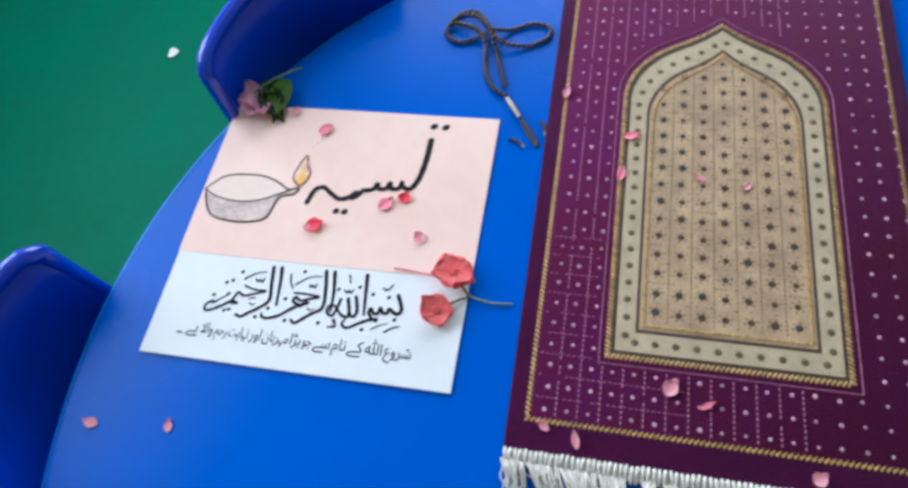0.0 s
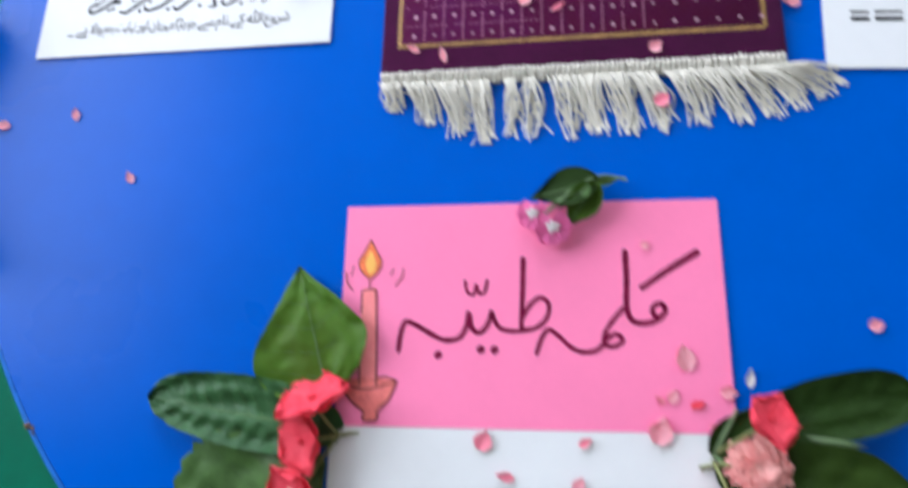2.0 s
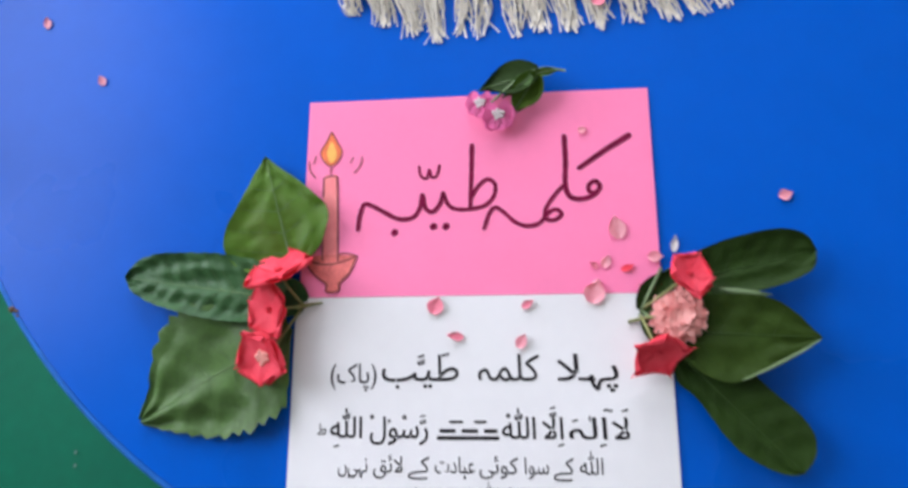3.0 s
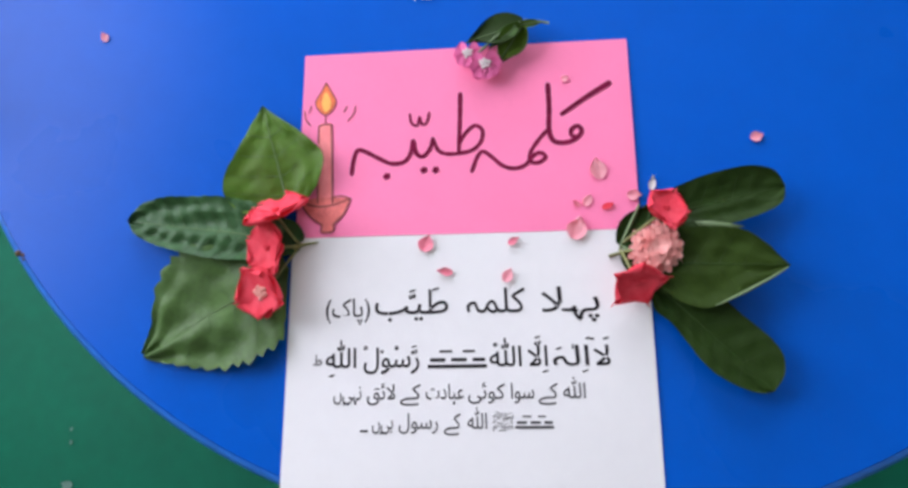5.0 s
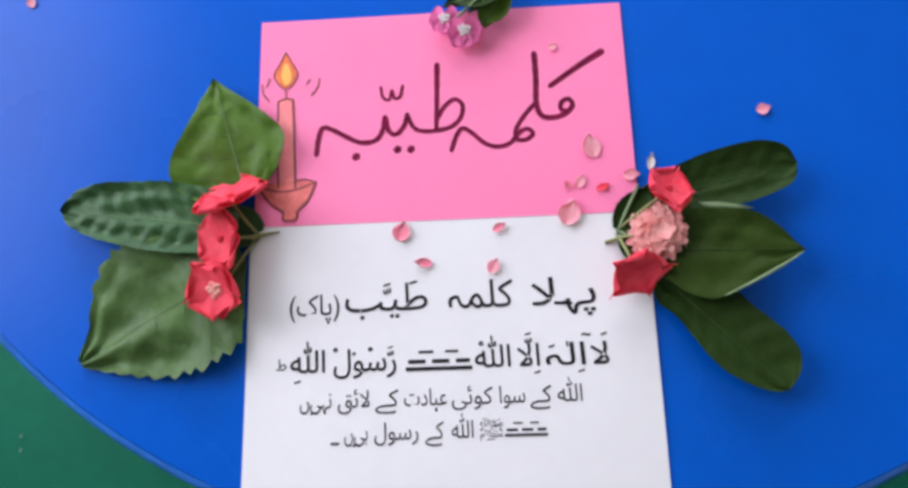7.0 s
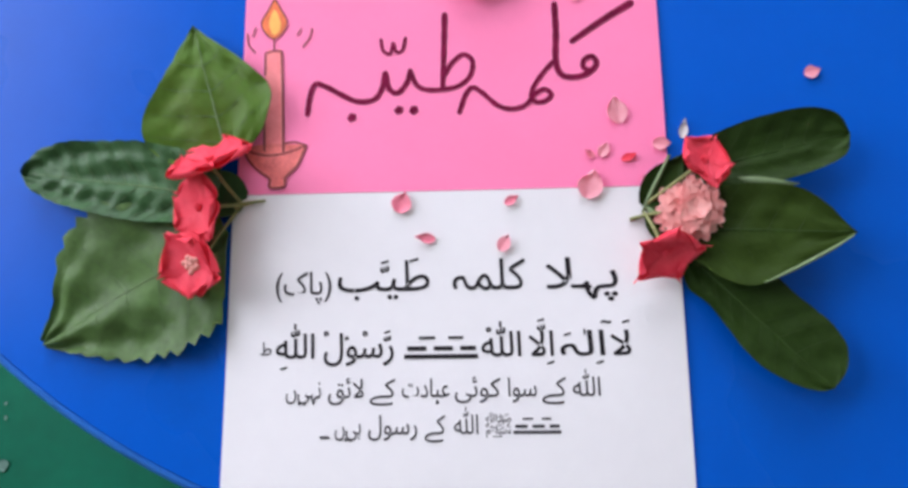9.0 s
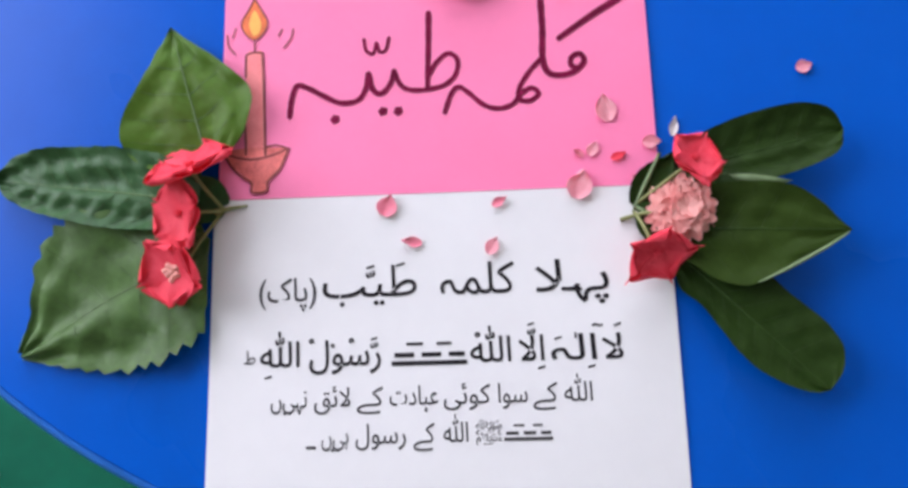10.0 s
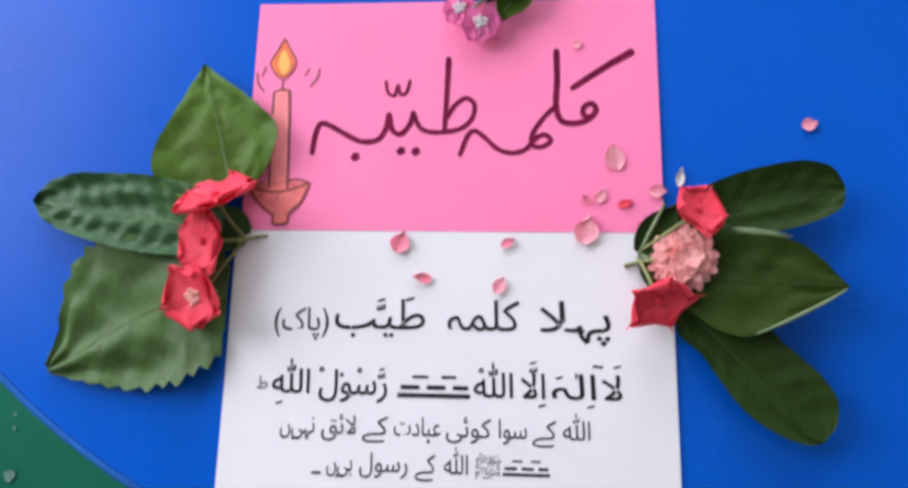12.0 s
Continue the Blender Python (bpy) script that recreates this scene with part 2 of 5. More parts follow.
def tube(line, radius, sides=6, taper=None, closed=False):
    vs, fs = [], []
    n = len(line)
    for i, p in enumerate(line):
        a, b = line[(i - 1) % n] if closed else line[max(i - 1, 0)], line[(i + 1) % n] if closed else line[min(i + 1, n - 1)]
        d = (Vector(b) - Vector(a)).normalized()
        side = d.cross(Vector((0, 0, 1)))
        side = side.normalized() if side.length > 1e-5 else Vector((1, 0, 0))
        up = side.cross(d)
        r = radius * (taper(i / max(n - 1, 1)) if taper else 1)
        for k in range(sides):
            t = 2 * math.pi * k / sides
            vs.append(Vector(p) + (side * math.cos(t) + up * math.sin(t)) * r)
    for i in range(n if closed else n - 1):
        for k in range(sides):
            j = (i + 1) % n
            fs.append((i * sides + k, j * sides + k, j * sides + (k + 1) % sides, i * sides + (k + 1) % sides))
    if not closed:
        fs.append(tuple(range(sides))[::-1])
        fs.append(tuple((n - 1) * sides + k for k in range(sides)))
    return vs, fs


def stroke(pts, width, z=0.0, n=8, ends=(1.0, 1.0), closed=False):
    """A flat pen stroke along a smooth line, with round ends; ends: its width at the start and the end."""
    line = spline(pts, n, closed)
    if closed:
        line.append(line[0])
    vs, fs = [], []
    m = len(line)
    for i, p in enumerate(line):
        d = (line[min(i + 1, m - 1)] - line[max(i - 1, 0)]).normalized()
        s = Vector((-d.y, d.x, 0))
        t = i / (m - 1)
        w = width / 2 * (ends[0] + (ends[1] - ends[0]) * t) * (1 + 0.07 * math.sin(i * 1.7 + p.x * 900))
        h = z + 0.00004 * t
        vs += [(p.x + s.x * w, p.y + s.y * w, h), (p.x - s.x * w, p.y - s.y * w, h)]
    fs = [(2 * i, 2 * i + 1, 2 * i + 3, 2 * i + 2) for i in range(m - 1)]
    if not closed:
        for e, q, sgn in ((0, 0, -1), (m - 1, 2 * m - 2, 1)):
            d = (line[1] - line[0]).normalized() if e == 0 else (line[-1] - line[-2]).normalized()
            a, b = Vector(vs[q]), Vector(vs[q + 1])
            c, r = (a + b) / 2, (a - b).length / 2
            u = (a - b).normalized()
            k = len(vs)
            for j in range(1, 5):
                t = math.pi * j / 5
                vs.append(tuple(c + u * math.cos(t) * r + d * sgn * math.sin(t) * r))
            ring = (q, *range(k, k + 4), q + 1)
            fs.append(ring[::-1] if sgn > 0 else ring)
    return vs, fs


def blob(cx, cy, rx, ry, z, turn=0.0, n=8):
    c, s = math.cos(turn), math.sin(turn)
    vs = [(cx + rx * math.cos(2 * math.pi * k / n) * c - ry * math.sin(2 * math.pi * k / n) * s,
           cy + rx * math.cos(2 * math.pi * k / n) * s + ry * math.sin(2 * math.pi * k / n) * c, z) for k in range(n)]
    return vs, [tuple(range(n))]


def fill(pts, z, n=6):
    """A filled shape inside a smooth closed line."""
    line = spline(pts, n, True)
    c = sum(line, Vector()) / len(line)
    return [(p.x, p.y, z) for p in line] + [(c.x, c.y, z)], [(i, (i + 1) % len(line), len(line)) for i in range(len(line))]


def dome(cx, cy, z, r, h, sides=6):
    vs = [(cx + r * math.cos(2 * math.pi * k / sides), cy + r * math.sin(2 * math.pi * k / sides), z) for k in range(sides)]
    vs += [(cx + 0.6 * r * math.cos(2 * math.pi * k / sides), cy + 0.6 * r * math.sin(2 * math.pi * k / sides), z + h * 0.8) for k in range(sides)]
    vs.append((cx, cy, z + h))
    fs = [(k, (k + 1) % sides, sides + (k + 1) % sides, sides + k) for k in range(sides)]
    fs += [(sides + k, sides + (k + 1) % sides, 2 * sides) for k in range(sides)]
    return vs, fs


def thick(top, nu, nv, th):
    """A grid of nu x nv points given a thickness; its rim has corners of its own, so that the faces stay clean."""
    n = nu * nv
    vs = list(top) + [v - Vector((0, 0, th)) for v in top]
    fs = []
    for i in range(nu - 1):
        for j in range(nv - 1):
            a = i * nv + j
            fs += [(a, a + nv, a + nv + 1, a + 1), (n + a, n + a + 1, n + a + nv + 1, n + a + nv)]
    loop = [j for j in range(nv)] + [i * nv + nv - 1 for i in range(1, nu)] + [(nu - 1) * nv + j for j in range(nv - 2, -1, -1)] + [i * nv for i in range(nu - 2, 0, -1)]
    k = len(vs)
    m = len(loop)
    vs += [vs[i] for i in loop] + [vs[n + i] for i in loop]
    fs += [(k + q, k + (q + 1) % m, k + m + (q + 1) % m, k + m + q) for q in range(m)]
    return vs, fs


# ---- the room ----
T = 0.55
XE, YS, ZC = 2.4, -2.2, 2.8


def structure(name, data, material, label, smooth=False):
    return tagged(new(name, mesh_of(name, data[0], data[1], material, smooth)), label, name.split("_")[0], kind="structure")


structure("floor", box(WX - 0.2, XE + 0.2, YS - 0.2, YN + 0.2, -0.1, 0.0), FLOOR, "smooth green vinyl floor with faint scuffs")
structure("ceiling", box(WX - 0.2, XE + 0.2, YS - 0.2, YN + 0.2, ZC, ZC + 0.1), CEIL, "plain white painted ceiling")
structure("wall_north", join(box(WX - 0.2, NX0, YN, YN + 0.2, 0, ZC), box(NX1, XE + 0.2, YN, YN + 0.2, 0, ZC),
                             box(NX0, NX1, YN, YN + 0.2, 0, NZ0), box(NX0, NX1, YN, YN + 0.2, NZ1, ZC)), WALL, "cream painted wall with a window opening")
structure("wall_south", box(WX - 0.2, XE + 0.2, YS - 0.2, YS, 0, ZC), WALL, "plain cream painted wall")
structure("wall_east", box(XE, XE + 0.2, YS, YN, 0, ZC), WALL, "plain cream painted wall")
structure("wall_west", join(box(WX - 0.2, WX, YS, WY0, 0, ZC), box(WX - 0.2, WX, WY1, YN, 0, ZC),
                            box(WX - 0.2, WX, WY0, WY1, 0, WZ0), box(WX - 0.2, WX, WY0, WY1, WZ1, ZC)), WALL, "cream painted wall with a window opening")


def window(name, m, hw, hh):
    win = thing(name, m, "white framed window with two clear panes", "window", kind="structure")
    part("window_frame", join(box(-0.03, 0.03, -hw, hw, 0, 0.05), box(-0.03, 0.03, -hw, hw, hh - 0.05, hh), box(-0.03, 0.03, -hw, -hw + 0.05, 0.05, hh - 0.05),
                              box(-0.03, 0.03, hw - 0.05, hw, 0.05, hh - 0.05), box(-0.03, 0.03, -0.025, 0.025, 0.05, hh - 0.05)), FRAME, win, smooth=False)
    part("window_sill", box(0.03, 0.13, -hw, hw, 0.0, 0.025, 0.005), FRAME, win, smooth=False)
    for y0, y1 in ((-hw + 0.05, -0.025), (0.025, hw - 0.05)):
        pane = part("pane", box(-0.003, 0.003, y0, y1, 0.05, hh - 0.05), GLASS, win, smooth=False)
        pane.visible_shadow = False


window("window_1", pose(WX - 0.1, (WY0 + WY1) / 2, WZ0), (WY1 - WY0) / 2, WZ1 - WZ0)
# added, unseen window set around the north fill lamp
window("window_2", pose((NX0 + NX1) / 2, YN + 0.1, NZ0, 0, 0, -90), (NX1 - NX0) / 2, NZ1 - NZ0)

# ---- the round table ----
CX, CY, R = 0.0464, 0.1241, 0.4246


def lathe(profile, n=96):
    vs, fs = [], []
    for r, z in profile:
        vs += [(r * math.cos(2 * math.pi * k / n), r * math.sin(2 * math.pi * k / n), z) for k in range(n)]
    for i in range(len(profile) - 1):
        for k in range(n):
            fs.append((i * n + k, i * n + (k + 1) % n, (i + 1) * n + (k + 1) % n, (i + 1) * n + k))
    fs.append(tuple(range(n))[::-1])
    fs.append(tuple((len(profile) - 1) * n + k for k in range(n)))
    return vs, fs


table = thing("round_table", pose(CX, CY, 0), "round low table with a glossy bright blue top", "table")
part("tabletop", lathe([(R - 0.03, T - 0.028), (R - 0.006, T - 0.028), (R - 0.003, T - 0.024), (R - 0.003, T - 0.002), (R - 0.005, T)], 160), TABLE, table, smooth=False)
band = lathe([(R - 0.0029, T - 0.0235), (R, T - 0.023), (R + 0.0004, T - 0.012), (R, T - 0.003), (R - 0.0022, T - 0.0006), (R - 0.0046, T + 0.0002)], 160)
part("edge_band", (band[0], band[1][:-2]), TABLE_EDGE, table, "lighter blue edge band, worn pale in places")
part("apron", lathe([(R - 0.10, T - 0.075), (R - 0.075, T - 0.075), (R - 0.075, T - 0.028), (R - 0.10, T - 0.028)], 64), CHAIR, table)
for k in range(4):
    a = math.pi / 4 + k * math.pi / 2
    part("leg", tube([(0.34 * math.cos(a), 0.34 * math.sin(a), T - 0.03), (0.36 * math.cos(a), 0.36 * math.sin(a), 0.25), (0.38 * math.cos(a), 0.38 * math.sin(a), 0.0)], 0.016, 12), LEGS, table)


# ---- the two chairs pushed against the table ----
def chair(label):
    ch = thing("chair", Matrix(), label, "chair", "chairs round the table")
    W, TOP, BOT, TH = 0.091, T + 0.05, 0.27, 0.012
    vs, fs = [], []
    ny, nz = 21, 15

    def shell(y, z, out):
        u = y / W
        lean = (z - TOP) * 0.10
        return (0.034 * (1 - u * u) + lean + out, y, z)

    for side in (0, 1):
        for j in range(nz):
            for i in range(ny):
                y = W * (2 * i / (ny - 1) - 1)
                corner = 0.008 * max(0.0, (abs(y) / W - 0.88) / 0.12) ** 2
                z = BOT + (TOP - corner - BOT) * j / (nz - 1)
                inset = 0.003 if j == nz - 1 else 0.0
                vs.append(shell(y, z, (inset if side == 0 else TH - inset)))
    n = ny * nz
    for j in range(nz - 1):
        for i in range(ny - 1):
            a = j * ny + i
            fs += [(a, a + ny, a + ny + 1, a + 1), (n + a, n + a + 1, n + a + ny + 1, n + a + ny)]
    for j in range(nz - 1):
        a, b = j * ny, j * ny + ny - 1
        fs += [(a, n + a, n + a + ny, a + ny), (b, b + ny, n + b + ny, n + b)]
    for i in range(ny - 1):
        a, b = i, (nz - 1) * ny + i
        fs += [(a, a + 1, n + a + 1, n + a), (b, n + b, n + b + 1, b + 1)]
    back = part("backrest", (vs, fs), CHAIR, ch, "curved dark blue plastic back with a shiny rim")
    rim = [Vector(shell(W * (2 * i / 24 - 1), TOP - 0.008 * max(0.0, (abs(2 * i / 24 - 1) - 0.88) / 0.12) ** 2, TH / 2)) for i in range(25)]
    ends = [Vector(shell(W * sgn, TOP - 0.012 - 0.03 * k, TH / 2)) for sgn in (-1,) for k in range(6, -1, -1)], [Vector(shell(W, TOP - 0.012 - 0.03 * k, TH / 2)) for k in range(7)]
    part("rim", tube(ends[0] + rim + ends[1], 0.0061, 10), CHAIR_RIM, back, "rounded shiny blue rim")
    part("seat", box(-0.24, -0.005, -0.105, 0.105, 0.255, 0.27, 0.006), CHAIR, ch)
    for x in (-0.215, -0.03):
        for y in (-0.085, 0.085):
            part("leg", tube([(x, y, 0.256), (x * 1.04, y * 1.15, 0.0)], 0.011, 10), CHAIR, ch)
    return ch


c1 = chair("dark blue plastic chair with a curved back, pushed under the table")
c1.matrix_basis = pose(-0.3825, 0.0685, 0, 0, 0, 188.9)
copy_thing(c1, pose(-0.2865, 0.387, 0, 0, 0, 147))

# ---- the printed sheets ----
FORMS = {"ا": "\ufe8d\ufe8e", "آ": "\ufe81\ufe82", "ب": "\ufe8f\ufe90\ufe91\ufe92", "پ": "\ufb56\ufb57\ufb58\ufb59", "ت": "\ufe95\ufe96\ufe97\ufe98",
         "ج": "\ufe9d\ufe9e\ufe9f\ufea0", "ح": "\ufea1\ufea2\ufea3\ufea4", "د": "\ufea9\ufeaa", "ر": "\ufead\ufeae", "ڑ": "\ufb8c\ufb8d",
         "س": "\ufeb1\ufeb2\ufeb3\ufeb4", "ش": "\ufeb5\ufeb6\ufeb7\ufeb8", "ط": "\ufec1\ufec2\ufec3\ufec4", "ع": "\ufec9\ufeca\ufecb\ufecc",
         "ق": "\ufed5\ufed6\ufed7\ufed8", "ک": "\ufb8e\ufb8f\ufb90\ufb91", "ل": "\ufedd\ufede\ufedf\ufee0", "م": "\ufee1\ufee2\ufee3\ufee4",
         "ن": "\ufee5\ufee6\ufee7\ufee8", "و": "\ufeed\ufeee", "ہ": "\ufba6\ufba7\ufba8\ufba9", "ی": "\ufbfc\ufbfd\ufbfe\ufbff",
         "ئ": "\ufe89\ufe8a\ufe8b\ufe8c", "ے": "\ufbae\ufbaf", "ي": "\ufef1\ufef2\ufef3\ufef4"}


def shaped(word):
    """The joined forms of a right-to-left word, in the order in which they stand from left to right."""
    word = word.replace("لا", "\u0001")
    out = []
    for i, ch in enumerate(word):
        before = i > 0 and len(FORMS.get(word[i - 1], "")) == 4
        if ch == "\u0001":
            out.append("\ufefc" if before else "\ufefb")
            continue
        f = FORMS.get(ch)
        if not f:
            out.append(ch)
            continue
        after = len(f) == 4 and i + 1 < len(word) and (word[i + 1] in FORMS or word[i + 1] == "\u0001")
        out.append(f[(3 if before else 2) if after else (1 if before else 0)])
    return "".join(reversed(out))


def word_mesh(text, x0, x1, base, size, z, bold=0.0, shear=0.0, exact=True):
    """A word set in the built-in font between x0 and x1."""
    best = (-1.0, [], [])
    for steps in (3, 4, 5, 6, 7) if text != "\ufdfa" else (3,):
        # the resolution at which the letters fill without gaps
        cu = bpy.data.curves.new("word", "FONT")
        cu.body, cu.size, cu.offset, cu.resolution_u = shaped(text), 1.0, bold, steps
        ob = new("word", cu)
        me = bpy.data.meshes.new_from_object(ob.evaluated_get(bpy.context.evaluated_depsgraph_get()))
        area = sum(p.area for p in me.polygons)
        if area > best[0] * 1.01:
            best = (area, [v.co.copy() for v in me.vertices], [tuple(p.vertices) for p in me.polygons])
        bpy.data.objects.remove(ob)
        bpy.data.meshes.remove(me)
    _, vs, fs = best
    lo, hi = min(v.x for v in vs), max(v.x for v in vs)
    k = (x1 - x0) / (hi - lo)
    return [(x0 + (v.x - lo) * k + shear * v.y * size, base + v.y * size, z) for v in vs], fs


def paper_height(x, y):
    return 0.0006 * (1 + math.sin(x * 31 + y * 17) * 0.5 + math.sin(y * 43 - x * 11) * 0.4)


def paper(x0, x1, y0, y1, z, th=0.0004, nx=22, ny=26):
    """A thin sheet that lies almost flat, with a slight waviness."""
    vs, fs = [], []
    for s in (0, 1):
        for j in range(ny):
            for i in range(nx):
                x, y = x0 + (x1 - x0) * i / (nx - 1), y0 + (y1 - y0) * j / (ny - 1)
                vs.append((x, y, z + paper_height(x, y) + (th if s == 0 else 0)))
    n = nx * ny
    for j in range(ny - 1):
        for i in range(nx - 1):
            a = j * nx + i
            fs += [(a, a + 1, a + nx + 1, a + nx), (n + a, n + a + nx, n + a + nx + 1, n + a + 1)]
    # the rim has corners of its own, so that the sheet's edge stays crisp
    k = 2 * n
    vs += vs[:2 * n]
    fs, top = [], fs
    for i in range(nx - 1):
        a, b = i, (ny - 1) * nx + i
        fs += [(a, n + a, n + a + 1, a + 1), (b, b + 1, n + b + 1, n + b)]
    for j in range(ny - 1):
        a, b = j * nx, j * nx + nx - 1
        fs += [(a, a + nx, n + a + nx, n + a), (b, n + b, n + b + nx, b + nx)]
    return vs, top + [tuple(i + k for i in f) for f in fs]


def laid(data, off=0.0):
    """Ink follows the sheet's waviness."""
    return [(v[0], v[1], v[2] + off + paper_height(v[0], v[1])) for v in data[0]], data[1]


def mm(*pts):
    return [(x / 1000, y / 1000) for x, y in pts]


def inked(name, data, material, parent, z, label=""):
    return part(name, laid(data, z), material, parent, label, smooth=False)


# the tall sheet: a pink heading with a drawn candle, then four printed lines
sheet = thing("creed_sheet", pose(0, 0, T), "white printed sheet with a bright pink hand-lettered heading", "paper sheet")
page = part("page", paper(-0.1068, 0.1080, -0.297, -0.1225, 0.0003), PAPER, sheet, "white printer paper")
head = part("heading", paper(-0.105, 0.105, -0.1255, 0.0, 0.0005), PINK, sheet, "bright pink paper heading")
ZK = 0.0012
W = 0.0024
title = [
    ("letter_kaf", join(stroke(mm((92, -30.5), (78, -39), (62, -50)), 0.0032, ends=(1.1, 0.8)),
                        stroke(mm((54, -29.5), (54.2, -45), (53.6, -60), (56, -67.5), (62, -69.3), (69, -67.5), (73.6, -62.5), (71.5, -58.6), (67.6, -60.4), (67.2, -64.5), (70.5, -66)), 0.0027, ends=(1.2, 0.9)))),
    ("letter_mim", stroke(mm((53.5, -59.5), (47, -66.5), (41.8, -74.5), (41.5, -80.5), (46.5, -81.6), (50.8, -78.4), (48, -75.2), (43.5, -77), (38, -83), (31, -84.8), (24, -82.5), (17, -76), (12, -72.8), (8.4, -76.5), (5.2, -85.5)), W)),
    ("letter_ta", join(stroke(mm((-1.8, -33), (-2.2, -50), (-3, -72)), 0.0028, ends=(1.1, 0.9)),
                       stroke(mm((-2.2, -66), (2, -59), (7.5, -55), (12, -58.5), (11, -66), (5.5, -71.4), (-3, -73.3), (-11, -73.2), (-16, -70.5), (-19.4, -63)), W))),
    ("letter_ya", stroke(mm((-19.4, -63), (-21, -69), (-25.5, -74.4), (-30, -72), (-32, -63.5), (-33.4, -71.5), (-37.5, -77.5), (-46, -78.4), (-55, -74), (-62, -70), (-67.5, -68.6), (-70, -75), (-71, -84.5)), 0.0027)),
    ("shadda", stroke(mm((-34.3, -45.5), (-33.2, -51.3), (-29.6, -53.2), (-28, -47.5), (-26.6, -52.2), (-23.4, -51.6), (-21.8, -45)), 0.0017)),
    ("dot", blob(-0.0485, -0.0868, 0.0027, 0.0024, 0, 0.7, 5)),
    ("dot", blob(-0.0250, -0.0836, 0.0027, 0.0024, 0, 0.6, 5)),
    ("dot", blob(-0.0175, -0.0838, 0.0027, 0.0024, 0, 0.9, 5)),
]
for nm, d in title:
    inked(nm, d, MARKER, head, ZK, "dark maroon marker stroke" if nm != "dot" else "")
candle = inked("candle_drawing", fill(mm((-93, -51), (-89, -50), (-85.3, -50.6), (-84, -75), (-83, -104), (-88, -105), (-92, -103), (-93, -75)), 0), CANDLE, head, ZK, "salmon coloured drawn candle")
inked("bowl", fill(mm((-103, -102.5), (-95, -100), (-80, -100), (-71, -101.5), (-75, -110), (-80, -117), (-84, -118), (-89, -117.5), (-94, -113), (-99.5, -108)), 0), BOWL, head, ZK + 0.00012, "red-brown drawn candle bowl")
inked("foot", fill(mm((-88.6, -117), (-81, -117), (-81.2, -121.4), (-88.6, -122)), 0, 3), BOWL, head, ZK + 0.00008)
inked("flame", fill(mm((-90, -20.5), (-93, -27), (-96.2, -34), (-94, -40), (-89.6, -43), (-85.4, -40), (-83.2, -34), (-86.4, -27)), 0), FLAME_O, head, ZK, "orange drawn flame")
inked("flame_core", fill(mm((-89.8, -27), (-92.4, -34), (-91, -39.5), (-89.4, -41), (-87, -39), (-86.4, -34)), 0), FLAME_Y, head, ZK + 0.00012)
out = join(stroke(mm((-93.4, -63), (-93.6, -51.4)), 0.0010), stroke(mm((-93.6, -51), (-89, -49.8), (-85, -50.4)), 0.0009), stroke(mm((-85.2, -50.4), (-83.6, -76), (-82.4, -103.5)), 0.0012),
           stroke(mm((-93, -86), (-92, -103)), 0.0010), stroke(mm((-103.2, -102.2), (-92, -105.5), (-82, -104.8), (-71, -101)), 0.0010),
           stroke(mm((-103.2, -102.2), (-99, -109), (-94, -114), (-89, -117.6), (-88.8, -122), (-84.5, -122.6), (-81, -121.4), (-80.6, -117.2), (-75, -111), (-71, -101)), 0.0011),
           stroke(mm((-71, -101), (-77, -99), (-82, -99.6)), 0.0009), stroke(mm((-90, -20.5), (-93, -27), (-96.4, -34), (-94, -40), (-89.6, -43.2), (-85.2, -40), (-83, -34), (-86.4, -27), (-90, -20.5)), 0.0007),
           stroke(mm((-89.4, -43), (-89.2, -50)), 0.0008))
inked("candle_outline", out, BROWNLINE, head, ZK + 0.0002, "brown drawn outline")
for pts in (((-75.6, -38), (-77.4, -41.5)), ((-70, -38), (-71, -43), (-74.5, -48)), ((-99.2, -36.5), (-100.6, -41.5)), ((-103.4, -40), (-102.5, -46), (-99, -50.5))):
    inked("glow_mark", stroke(mm(*pts), 0.0008), BROWNLINE, head, ZK + 0.0001)


def line(parent, words, base, size, z, material=INK, bold=0.0, shear=0.0, name="word"):
    for text, x0, x1 in words:
        inked(name, word_mesh(text, x0 / 1000, x1 / 1000, base, size, 0, bold, shear), material, parent, z)


def bars(parent, x0, x1, base, height, z, material=INK):
    """Plain bars in place of a name."""
    x0, x1 = x0 / 1000, x1 / 1000
    w = x1 - x0
    d = join(*[([(a, base + lo, 0), (b, base + lo, 0), (b, base + hi, 0), (a, base + hi, 0)], [(0, 1, 2, 3)])
               for a, b, lo, hi in ((x0, x1, 0.0, height * 0.16), (x0 + w * 0.04, x0 + w * 0.30, height * 0.30, height * 0.46), (x0 + w * 0.40, x0 + w * 0.66, height * 0.30, height * 0.46),
                                    (x0 + w * 0.76, x0 + w * 0.97, height * 0.30, height * 0.46), (x0 + w * 0.2, x0 + w * 0.42, height * 0.72, height * 0.82), (x0 + w * 0.6, x0 + w * 0.8, height * 0.72, height * 0.82))])
    inked("bar", d, material, parent, z)


